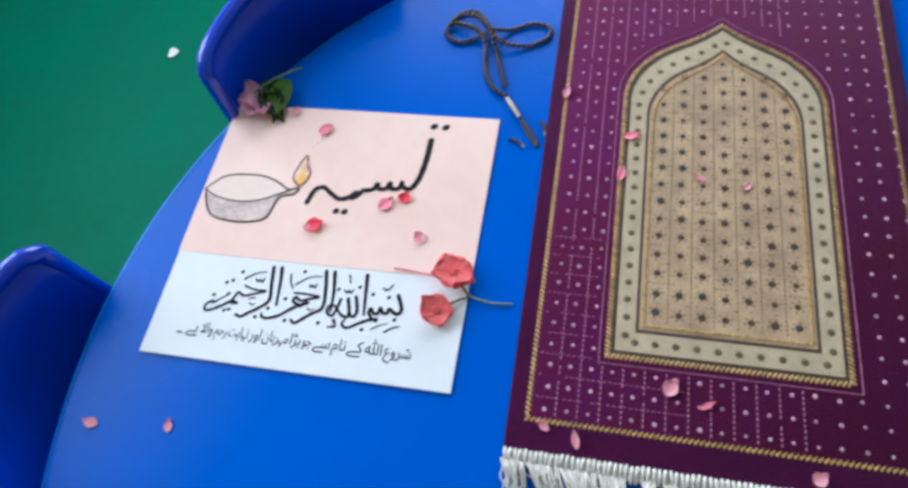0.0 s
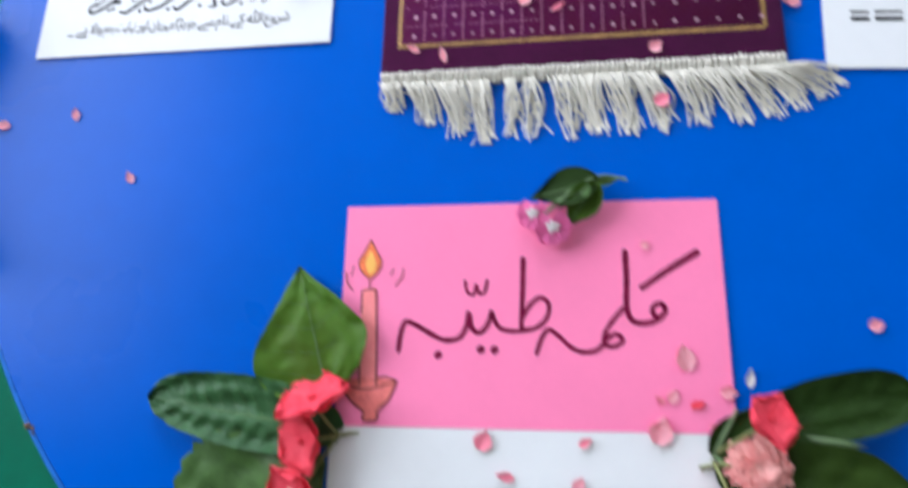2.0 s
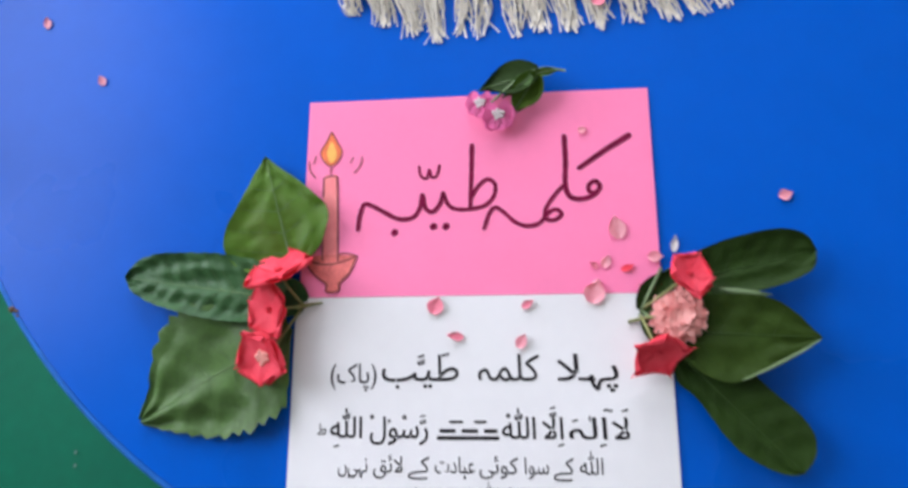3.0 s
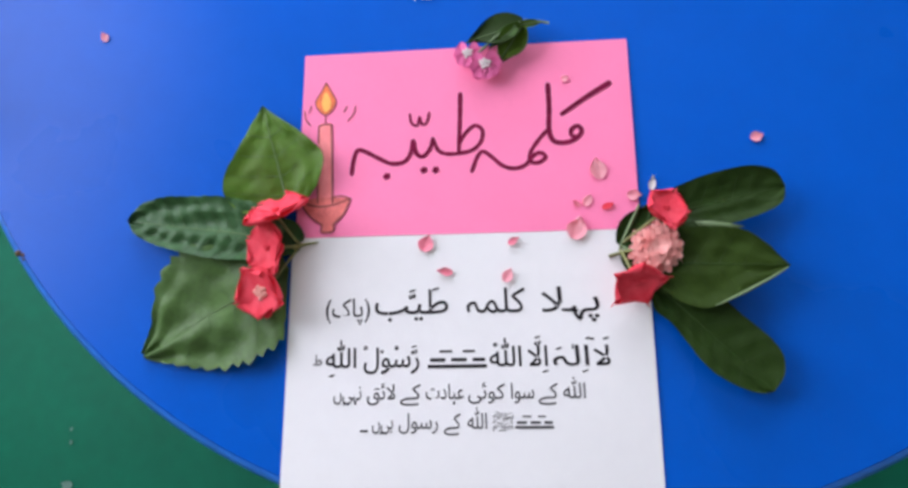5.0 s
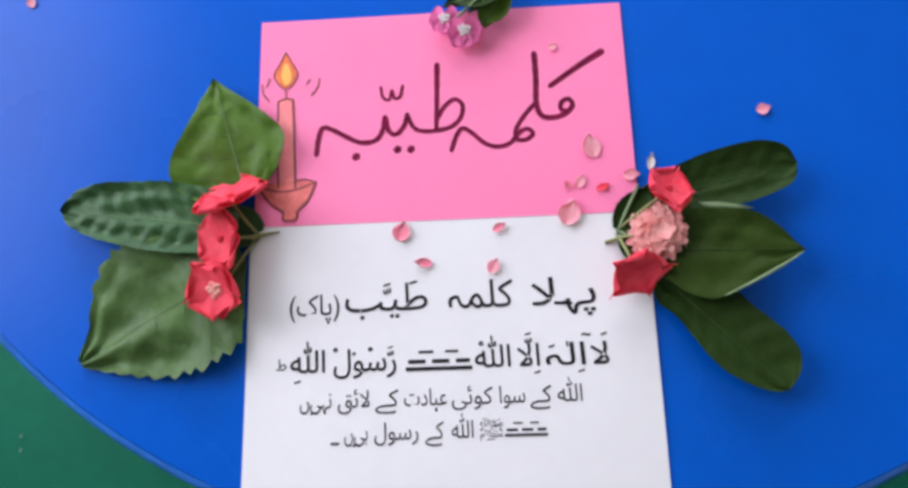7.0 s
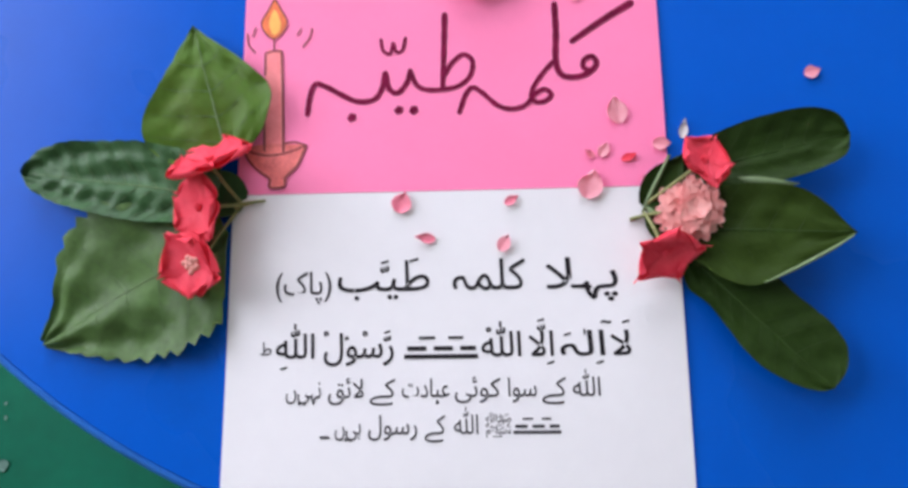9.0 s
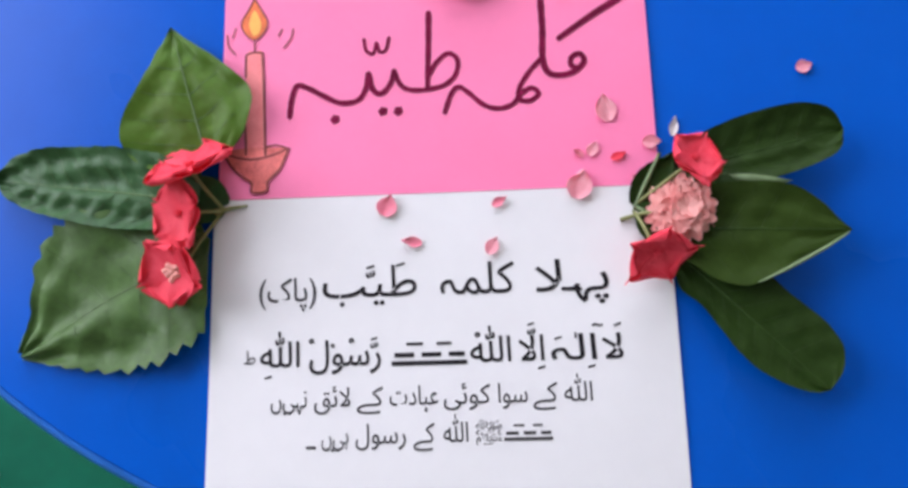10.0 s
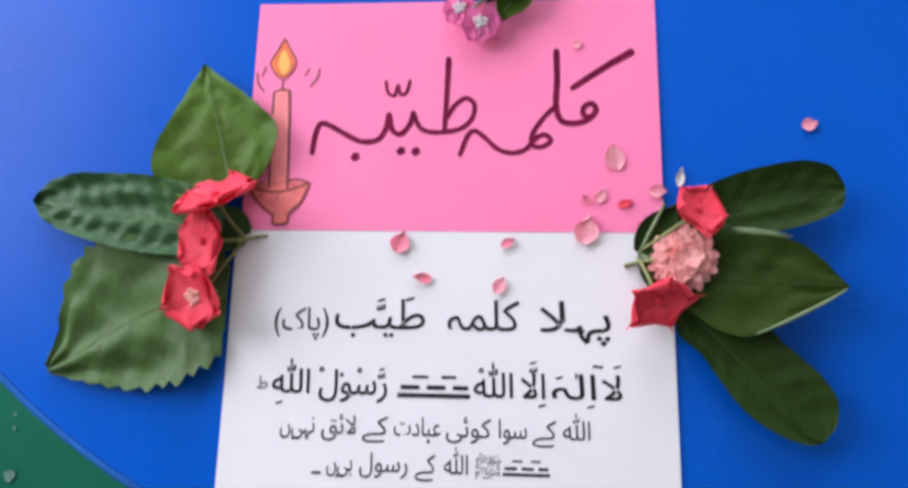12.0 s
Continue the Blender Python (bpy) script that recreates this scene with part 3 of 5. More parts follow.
ZW = 0.0010
line(page, [("پہلا", 45, 78.5), ("کلمہ", 1, 35.5), ("طیب", -54, -10)], -0.1740, 0.0205, ZW, bold=0.003)
inked("joining_stroke", stroke(mm((57.5, -173.1), (61.5, -173.3), (65.5, -173.5)), 0.0017), INK, page, ZW)
line(page, [(")پاک(", -84, -57)], -0.1752, 0.0155, ZW, GREYINK)
line(page, [("لا", 73.5, 83), ("الہ", 50.5, 71), ("الا", 36, 47.5), ("\ufdf2", 14, 32.5), ("رسول", -60, -27), ("\ufdf2", -83, -64.5)], -0.2052, 0.0160, ZW, bold=0.007)
line(page, [("ط", -90.5, -85.2)], -0.2035, 0.0085, ZW, GREYINK)
bars(page, -22, 12.5, -0.2060, 0.0125, ZW)
line(page, [("\ufdf2", 55.5, 68), ("کے", 41.5, 52.5), ("سوا", 26, 39), ("کوئی", 1.5, 22.5), ("عبادت", -23, -1), ("کے", -38, -26), ("لائق", -57.5, -41), ("نہیں", -77.5, -61)], -0.2235, 0.0120, ZW, GREYINK)
bars(page, 28, 49.5, -0.2400, 0.0085, ZW, GREYINK)
line(page, [("\ufdfa", 15.5, 27)], -0.2400, 0.0125, ZW, GREYINK)
line(page, [("\ufdf2", 1, 12), ("کے", -12.5, -3), ("رسول", -38.5, -16), ("ہیں", -54, -42)], -0.2400, 0.0120, ZW, GREYINK)
for x, y in ((-71.0, -226.0), (-68.6, -226.0), (-6.6, -226.0), (-48.8, -242.4), (-46.6, -242.4)):
    inked("dot", blob(x / 1000, y / 1000, 0.0008, 0.0007, 0, 0.7, 8), GREYINK, page, ZW)
inked("full_stop", stroke(mm((-60.5, -241.2), (-57, -241.2)), 0.0012), GREYINK, page, ZW)
# vowel signs over and under the second and first lines
def mark(ch, x, y, size, material=INK):
    """One vowel sign, centred at x, y."""
    vs, fs = word_mesh(ch, 0.0, 1.0, 0.0, 1.0, 0.0, 0.006)
    lo, hi = min(v[1] for v in vs), max(v[1] for v in vs)
    h = {"\u064e": 0.12, "\u0651": 0.21, "\u064f": 0.25, "\u0670": 0.17, "\u0653": 0.10}[ch] * size
    w = {"\u064e": 0.22, "\u0651": 0.27, "\u064f": 0.24, "\u0670": 0.06, "\u0653": 0.33}[ch] * size
    inked("vowel_sign", ([(x / 1000 + (v[0] - 0.5) * w, y / 1000 + ((v[1] - lo) / (hi - lo) - 0.5) * h, 0) for v in vs], fs), material, page, ZW)


for ch, x, y, size in (("\u064e", 81, -190, 0.015), ("\u0653", 72, -190, 0.016), ("\u0670", 62, -194.5, 0.016), ("\u064e", 54, -195.5, 0.015), ("\u064e", 68.5, -208.4, 0.015), ("\u064e", 46, -208.4, 0.015),
                       ("\u0651", 42, -192.2, 0.014), ("\u064e", 42, -188.8, 0.014), ("\u064f", 17, -193.5, 0.014), ("\u0651", -30, -196.4, 0.013), ("\u064e", -30, -193.4, 0.013), ("\u064f", -41, -194.6, 0.014),
                       ("\u064f", -49.5, -196.6, 0.011), ("\u064f", -59.5, -194.4, 0.014), ("\u064e", -79, -209.8, 0.015), ("\u064e", -17.5, -159.4, 0.019), ("\u0651", -31.5, -163.6, 0.016), ("\u064e", -31.5, -160.2, 0.017)):
    mark(ch, x, y, size)

# the square sheet: a drawn oil lamp on peach above calligraphy
LX, LY = -0.230, 0.2165
lamp_sheet = thing("blessing_sheet", pose(LX, LY, T), "square white sheet with peach heading, drawn oil lamp and calligraphy", "paper sheet")


def lp(*pts):
    return [(x / 1000 - LX, y / 1000 - LY - 0.0014) for x, y in pts]


lamp_page = part("page", paper(-0.1045, 0.105, -0.1035, 0.1025, 0.0003), PAPER, lamp_sheet, "white printer paper")
lamp_head = part("heading", paper(-0.105, 0.1055, -0.0285, 0.1035, 0.0005), PEACH, lamp_sheet, "pale peach paper heading")
inked("lamp_body", fill(lp((-333, 241), (-326, 236), (-305, 233), (-285, 239), (-275, 246), (-277, 233), (-281, 221), (-301, 216.5), (-320, 220), (-328, 230)), 0), CLAY, lamp_head, ZK, "grey-brown drawn clay lamp")
inked("lamp_mouth", fill(lp((-333, 241.5), (-320, 254), (-295, 256.5), (-279, 252), (-270, 247), (-277, 241), (-290, 235.5), (-310, 233.5), (-325, 236)), 0), CLAY_IN, lamp_head, ZK + 0.0001)
inked("lamp_outline", join(stroke(lp((-333, 242), (-320, 254), (-295, 256.5), (-279, 252), (-269, 246.5), (-261.5, 248.5), (-264, 243), (-274, 239), (-279, 222), (-290, 217.5), (-305, 216.5), (-321, 220), (-329, 231), (-333, 242)), 0.0014),
                           stroke(lp((-333, 241), (-322, 235.5), (-305, 233), (-290, 235), (-277, 241), (-266, 247)), 0.0010)), GREYINK, lamp_head, ZK + 0.0002, "dark drawn outline")
inked("flame", fill(lp((-263, 277), (-269, 263), (-267, 253), (-261, 249.5), (-256.5, 256), (-257, 265)), 0), FLAME_P, lamp_head, ZK)
inked("flame_core", fill(lp((-261.5, 264), (-265, 257), (-262, 251), (-258.6, 256)), 0), FLAME_Y, lamp_head, ZK + 0.0001)
inked("flame_outline", stroke(lp((-262, 250), (-267.5, 255), (-268, 263), (-263, 277), (-260, 268), (-256.5, 262), (-258, 254), (-262, 250)), 0.0011), BROWNLINE, lamp_head, ZK + 0.0002)
for nm, d in (("letter_ta", stroke(lp((-172, 298), (-172.4, 280), (-174.5, 264), (-179, 255), (-184.5, 256), (-186, 259.5)), 0.0042, ends=(1.1, 0.8))),
              ("letter_sin", stroke(lp((-186, 259.5), (-187.5, 254.5), (-193, 254), (-194.5, 258.5), (-196.5, 253.5), (-202, 253), (-203.5, 257), (-206, 252), (-213, 250.5)), 0.0036)),
              ("letter_mim", stroke(lp((-213, 250.5), (-216, 246), (-220, 243.4), (-217.5, 248.6), (-222, 244), (-229, 242), (-236, 246), (-243, 250.5), (-249, 247.5), (-252, 237)), 0.0036)),
              ("dot", blob(-0.1722 - LX, 0.3095 - LY, 0.0034, 0.0027, 0, 0.7, 6)), ("dot", blob(-0.1632 - LX, 0.3095 - LY, 0.0034, 0.0027, 0, 0.7, 6)),
              ("dot", blob(-0.2285 - LX, 0.2305 - LY, 0.0028, 0.0024, 0, 0.7, 6)), ("dot", blob(-0.2222 - LX, 0.2305 - LY, 0.0028, 0.0024, 0, 0.7, 6))):
    inked(nm, d, INK, lamp_head, ZK, "black marker stroke" if nm != "dot" else "")
inked("smoke", join(*[blob(x / 1000 - LX, y / 1000 - LY, 0.0005, 0.0004, 0) for x, y in ((-261, 284), (-258, 287), (-256, 292), (-253, 295))]), GREYINK, lamp_head, ZK)


def loc(*words):
    return [(t, a - LX * 1000, b - LX * 1000) for t, a, b in words]


CALLIGRAPHY = [
    ("long_stroke", 0.0023, (1.2, 0.7), mm((-25.0, -33.5), (-23.0, -44.5), (-21.0, -60.5))),
    ("long_stroke", 0.0022, (1.2, 0.8), mm((-31.0, -33.5), (-29.0, -45.5), (-27.0, -57.5), (-32.0, -63.5), (-39.0, -68.5), (-43.0, -71.5), (-47.0, -70.5))),
    ("bowl_stroke", 0.0023, (0.6, 0.9), mm((-47.0, -49.5), (-39.0, -51.5), (-31.0, -51.5), (-39.0, -54.5), (-46.0, -56.5), (-50.0, -54.5), (-52.0, -58.5), (-53.0, -62.5), (-49.0, -62.5))),
    ("tail_stroke", 0.0023, (1.0, 0.6), mm((-49.0, -62.5), (-53.0, -61.5), (-59.0, -65.5), (-66.0, -69.5), (-70.0, -69.5), (-70.0, -65.5), (-66.0, -62.5))),
    ("tail_stroke", 0.0024, (1.0, 0.6), mm((0.0, -56.5), (-8.0, -60.5), (-17.0, -67.5), (-25.0, -70.5), (-29.0, -69.5), (-29.0, -67.5))),
    ("bowl_stroke", 0.0025, (0.6, 0.9), mm((-11.0, -50.5), (-3.0, -50.5), (7.0, -51.5), (1.0, -53.5), (-5.0, -55.5), (-9.0, -53.5), (-10.0, -56.5), (-4.0, -59.5))),
    ("long_stroke", 0.0022, (1.2, 0.8), mm((7.0, -32.5), (10.0, -46.5), (11.0, -58.5), (5.0, -63.5), (-1.0, -68.5), (-5.0, -71.5), (-8.0, -69.5))),
    ("long_stroke", 0.0023, (1.2, 0.7), mm((13.0, -32.5), (16.0, -47.5), (17.0, -60.5))),
    ("long_stroke", 0.0023, (1.2, 0.7), mm((36.0, -32.5), (38.0, -46.5), (40.0, -60.5))),
    ("letter_stroke", 0.0022, (1.1, 0.9), mm((32.0, -48.5), (35.0, -58.5), (33.0, -62.5), (30.0, -60.5))),
    ("letter_stroke", 0.0022, (1.1, 0.9), mm((27.0, -50.5), (30.0, -60.5), (28.0, -63.5), (24.0, -61.5))),
    ("letter_stroke", 0.002, (1.0, 0.8), mm((22.0, -51.5), (21.0, -58.5), (19.0, -63.5), (15.0, -61.5), (15.0, -57.5), (19.0, -56.5), (24.0, -61.5))),
    ("letter_stroke", 0.0022, (1.2, 0.9), mm((60.0, -44.5), (64.0, -53.5), (62.0, -57.5), (59.0, -56.5), (56.0, -54.5), (55.0, -57.5), (52.0, -57.5), (50.0, -54.5), (49.0, -58.5), (46.0, -58.5), (44.0, -55.5), (43.0, -58.5), (46.0, -62.5), (49.0, -63.5))),
    ("tail_stroke", 0.0023, (1.0, 0.6), mm((49.0, -62.5), (44.0, -63.5), (38.0, -66.5), (31.0, -70.5), (27.0, -68.5), (28.0, -65.5))),
    ("vowel_sign", 0.0011, (1, 0.7), mm((-49.0, -44.5), (-42.0, -39.5), (-35.0, -37.5))),
    ("vowel_sign", 0.001, (1, 1), mm((-41.0, -43.5), (-39.0, -45.5), (-38.0, -43.5), (-36.0, -45.5), (-35.0, -42.5))),
    ("vowel_sign", 0.0012, (1, 0.6), mm((-66.0, -64.5), (-61.0, -60.5), (-56.0, -56.5))),
    ("vowel_sign", 0.0014, (1, 0.6), mm((-17.0, -37.5), (-16.0, -42.5), (-13.0, -47.5))),
    ("vowel_sign", 0.0011, (1, 0.7), mm((-12.0, -44.5), (-4.0, -38.5), (5.0, -36.5))),
    ("vowel_sign", 0.001, (1, 1), mm((-2.0, -43.5), (-1.0, -45.5), (0.0, -43.5), (2.0, -45.5), (3.0, -42.5))),
    ("vowel_sign", 0.0013, (1, 0.6), mm((56.0, -70.5), (60.0, -67.5), (65.0, -65.5))),
    ("vowel_sign", 0.0009, (1, 0.6), mm((47.0, -69.5), (52.0, -66.5), (57.0, -64.5))),
    ("vowel_sign", 0.001, (1, 1), mm((23.0, -44.5), (25.0, -46.5), (26.0, -44.5), (28.0, -46.5), (29.0, -43.5))),
    ("vowel_sign", 0.0012, (1, 0.7), mm((24.0, -33.5), (26.0, -39.5))),
    ("vowel_sign", 0.0013, (1, 0.8), mm((49.0, -40.5), (52.0, -41.5), (55.0, -37.5))),
    ("vowel_sign", 0.001, (1, 0.8), mm((18.0, -71.5), (21.0, -70.5), (22.0, -67.5), (23.0, -70.5), (20.0, -71.5))),
    ("vowel_sign", 0.001, (1, 0.8), mm((-41.0, -58.5), (-39.0, -57.5), (-37.0, -57.5))),
    ("vowel_sign", 0.001, (1, 0.8), mm((-40.0, -61.5), (-38.0, -62.5), (-36.0, -61.5))),
    ("vowel_sign", 0.001, (1, 0.8), mm((1.0, -60.5), (3.0, -61.5), (5.0, -60.5))),
]
for nm, w, e, pts in CALLIGRAPHY:
    inked(nm, stroke(pts, w, ends=e), INK, lamp_page, ZW)
for x, y in ((-56.0, -68.5), (-53.0, -67.5), (-52.0, -39.5), (-61.0, -48.5), (-57.0, -46.5), (-67.0, -58.5), (-33.0, -70.5), (-16.0, -55.5), (-26.0, -63.5), (-12.0, -70.5), (-57.0, -56.5), (-8.0, -34.5), (61.0, -61.5), (54.0, -46.5), (43.0, -45.5), (33.0, -41.5), (19.0, -44.5), (11.0, -69.5), (41.0, -70.5), (21.0, -66.5)):
    inked("dot", blob(x / 1000, y / 1000, 0.0015, 0.0012, 0, 0.7, 6), INK, lamp_page, ZW)
line(lamp_page, loc(("شروع", -171, -153.5), ("\ufdf2", -183.5, -172.5), ("کے", -195, -185), ("نام", -205.5, -196.5), ("سے", -218, -207), ("جو", -225.5, -219.5), ("بڑا", -234, -227),
                     ("مہربان", -253, -235.5), ("اور", -262, -254.5), ("نہایت", -277, -263.5), ("رحم", -287, -278.5), ("والا", -297, -288.5), ("ہے", -307, -298.5)), 0.1305 - LY, 0.0105, ZW)
inked("full_stop", stroke(lp((-313, 130.5), (-309.5, 130.5)), 0.0010), INK, lamp_page, ZW)

# the sheet at the mat's other side
right_sheet = thing("side_sheet", pose(0.2813, 0.1749, T, 0, 0, -3), "square white sheet with a cream heading, lying beside the prayer mat", "paper sheet")
side_page = part("page", paper(-0.105, 0.105, -0.1035, 0.1030, 0.0003), PAPER, right_sheet)
part("heading", paper(-0.1045, 0.1045, -0.0330, 0.1035, 0.0005), CREAMPAPER, right_sheet, "cream paper heading")
for x0, x1 in ((-0.090, -0.080), (-0.077, -0.062), (-0.055, -0.02), (-0.012, 0.03), (0.038, 0.07)):
    for y0, y1 in ((-0.073, -0.0705), (-0.068, -0.0665)):
        inked("bar", ([(x0, y0, 0), (x1, y0, 0), (x1, y1, 0), (x0, y1, 0)], [(0, 1, 2, 3)]), INK, side_page, ZW)

# ---- the small prayer mat ----
MX, MY0, MY1 = 0.031, 0.090, 0.520
mat_thing = thing("prayer_mat", pose(MX, MY0, T), "small purple plush prayer mat with cream arch and cotton fringe", "prayer mat")
ML = MY1 - MY0
HZ = 0.0052
part("pile_border", box(-0.1205, 0.1195, -0.0045, ML, 0.0004, HZ - 0.0006, 0.0022, 3), PILE_EDGE, mat_thing, "deep plum plush border")


def arch(hw, yb, ys, yt, n=5):
    """One pointed arch outline, from the foot on one side over the tip to the other foot."""
    prof = [(0.0, 1.0), (0.14, 0.975), (0.28, 0.915), (0.42, 0.82), (0.55, 0.69), (0.66, 0.52), (0.76, 0.33), (0.86, 0.17), (0.94, 0.07), (1.0, 0.0)]
    right = [(hw, yb + (ys - yb) * k / 12) for k in range(12)] + [(hw * w, ys + (yt - ys) * u) for u, w in prof]
    return [(-x, y) for x, y in right] + [(x, y) for x, y in right[-2::-1]]


def ring_between(a, b, z):
    n = len(a)
    vs = [(x, y, z) for x, y in a] + [(x, y, z) for x, y in b]
    fs = [(i, n + i, n + i + 1, i + 1) for i in range(n - 1)] + [(n - 1, 2 * n - 1, n, 0)]
    return vs, [f[::-1] for f in fs]


def panel(a, z):
    n = len(a)
    vs = [(x, y, z) for x, y in a]
    return vs, [(i, n - 1 - i, n - 2 - i, i + 1) for i in range(n // 2)]


def rope(pts, width, pitch, z, lean=0.9, closed=False):
    """A twisted cord: slanted rounded stitches along a line."""
    pts = [Vector((*p, 0)) for p in pts]
    if closed:
        pts.append(pts[0])
    sets = []
    carry = 0.0
    for a, b in zip(pts, pts[1:]):
        d = b - a
        L = d.length
        if L < 1e-6:
            continue
        d /= L
        ang = math.atan2(d.y, d.x) + lean
        s = carry
        while s < L:
            p = a + d * s
            c, sn = math.cos(ang), math.sin(ang)
            hl, hw = width * 0.62, pitch * 0.31
            vs = []
            for u, v, h in ((-1, 0, 0.1), (-0.5, -1, 0.1), (0.5, -1, 0.1), (1, 0, 0.1), (0.5, 1, 0.1), (-0.5, 1, 0.1), (-0.45, 0, 1), (0.45, 0, 1)):
                x, y = u * hl, v * hw
                vs.append((p.x + x * c - y * sn, p.y + x * sn + y * c, z + h * 0.0009))
            sets.append((vs, [(0, 1, 6), (1, 2, 7, 6), (2, 3, 7), (3, 4, 7), (4, 5, 6, 7), (5, 0, 6)]))
            s += pitch
        carry = s - L
    return join(*sets)


GX0, GX1, GY0, GY1 = -0.1085, 0.1080, 0.0145, ML - 0.0145
field_bm = box(GX0, GX1, GY0, GY1, 0.001, HZ, 0.0006, 1)
field = part("pile_field", field_bm, PILE, mat_thing, "purple plush field")
part("gold_cord", rope([(GX0, GY0), (GX1, GY0), (GX1, GY1), (GX0, GY1)], 0.0044, 0.0030, HZ - 0.0006, closed=True), GOLD, mat_thing, "twisted gold border cord")
A_OUT, A_CORD, A_CREAM, A_IN, A_TAN = arch(0.0715, 0.0525, 0.261, 0.334), arch(0.0666, 0.0574, 0.257, 0.327), arch(0.0628, 0.0612, 0.254, 0.321), arch(0.0515, 0.0735, 0.241, 0.302), arch(0.0496, 0.0758, 0.239, 0.299)
part("arch_edging", rope(A_OUT, 0.0014, 0.0013, HZ, 0.5, True), MAUVETHREAD, mat_thing, "mauve stitched arch outline")
part("arch_backing", ring_between(A_CORD, A_IN, HZ + 0.0003), BROWN, mat_thing, smooth=False)
part("arch_cord", rope(A_CORD, 0.0040, 0.0028, HZ + 0.0004, closed=True), AGED, mat_thing, "twisted dull gold arch cord")
band_part = part("arch_band", ring_between(A_CREAM, A_IN, HZ + 0.0008), CREAM, mat_thing, "cream woven arch band", smooth=False)
part("arch_shadow_line", ring_between(A_IN, A_TAN, HZ + 0.0006), BROWN, mat_thing, "dark brown inner line", smooth=False)
niche = part("niche", panel(A_TAN, HZ + 0.0007), TAN, mat_thing, "tan woven niche", smooth=False)
part("niche_cord", rope(arch(0.0472, 0.0784, 0.237, 0.296), 0.0030, 0.0025, HZ + 0.0008, closed=True), AGED, mat_thing, "twisted dull gold inner cord")


def inside(x, y, hw, yb, ys, yt):
    if y < yb or y > yt or abs(x) > hw:
        return False
    if y < ys:
        return True
    u = (y - ys) / (yt - ys)
    return abs(x) < hw * max(0.0, 1 - u ** 2.2)


rnd = random.Random(5)
dots, dashes, niche_dots, niche_dashes = [], [], [], []
for i in range(18):
    x = -0.0995 + i * 0.01215
    for j in range(31):
        y = 0.021 + j * 0.01335
        if y < GY1 - 0.004 and not inside(x, y, 0.0745, 0.049, 0.262, 0.345):
            dots.append(dome(x + rnd.gauss(0, 0.0003), y + rnd.gauss(0, 0.0003), HZ - 0.0001, 0.0016 * rnd.uniform(0.75, 1.15), 0.00035))
    xl = x + 0.0061
    if xl < GX1 - 0.003:
        for k in range(130):
            y = GY0 + 0.003 + k * 0.0031
            if y < GY1 - 0.003 and not inside(xl, y, 0.0735, 0.050, 0.262, 0.341) and rnd.random() < (0.94 if x < 0.035 else 0.0):
                dashes.append(box(xl - 0.0004, xl + 0.0004, y, y + 0.0019, HZ - 0.0002, HZ + 0.00025))
for k in range(30):
    y = 0.0277 + k * 0.01335
    for q in range(70):
        x = GX0 + 0.003 + q * 0.0031
        if x < GX1 - 0.004 and y < 0.14 and not inside(x, y, 0.0745, 0.049, 0.262, 0.345) and rnd.random() < (0.9 if x < -0.055 or (y < 0.045 and x < -0.02) else 0.0):
            dashes.append(box(x, x + 0.0019, y - 0.0002, y + 0.0002, HZ - 0.0002, HZ + 0.0002))
for i in range(7):
    x = -0.0402 + i * 0.0134
    for j in range(16):
        y = 0.0875 + j * 0.01335
        if inside(x, y, 0.0475, 0.079, 0.238, 0.298):
            dx, dy = x + rnd.gauss(0, 0.0003), y + rnd.gauss(0, 0.0003)
            niche_dots.append(dome(dx, dy, HZ + 0.0006, 0.0028 * rnd.uniform(0.8, 1.15), 0.0004))
            for a in range(6):
                t = a * math.pi / 3 + 0.3
                niche_dashes.append(dome(dx + 0.0038 * math.cos(t), dy + 0.0034 * math.sin(t), HZ + 0.0006, 0.0011 * rnd.uniform(0.7, 1.25), 0.0003, 4))
    if i < 6:
        xl = x + 0.0067
        for k in range(80):
            y = 0.082 + k * 0.0028
            if inside(xl, y, 0.0475, 0.079, 0.236, 0.296):
                niche_dashes.append(box(xl - 0.0003, xl + 0.0003, y, y + 0.0017, HZ + 0.0005, HZ + 0.001))
for k in range(16):
    y = 0.0942 + k * 0.01335
    for q in range(33):
        x = -0.0455 + q * 0.0028
        if inside(x, y, 0.0475, 0.079, 0.236, 0.294) and rnd.random() < 0.35:
            niche_dashes.append(box(x, x + 0.0017, y - 0.00025, y + 0.00025, HZ + 0.0005, HZ + 0.00095))
tagged(part("dot_embroidery", join(*dots), LILAC, field, "small pale lilac embroidered dots"), kind="stuff")
tagged(part("stitching", join(*dashes), MAUVETHREAD, field, "dashed mauve stitch lines"), kind="stuff")
tagged(part("niche_embroidery", join(*niche_dots), BROWN, niche, "dark brown embroidered dots"), kind="stuff")
tagged(part("niche_stitching", join(*niche_dashes), TANLINE, niche, "straw coloured stitches"), kind="stuff")
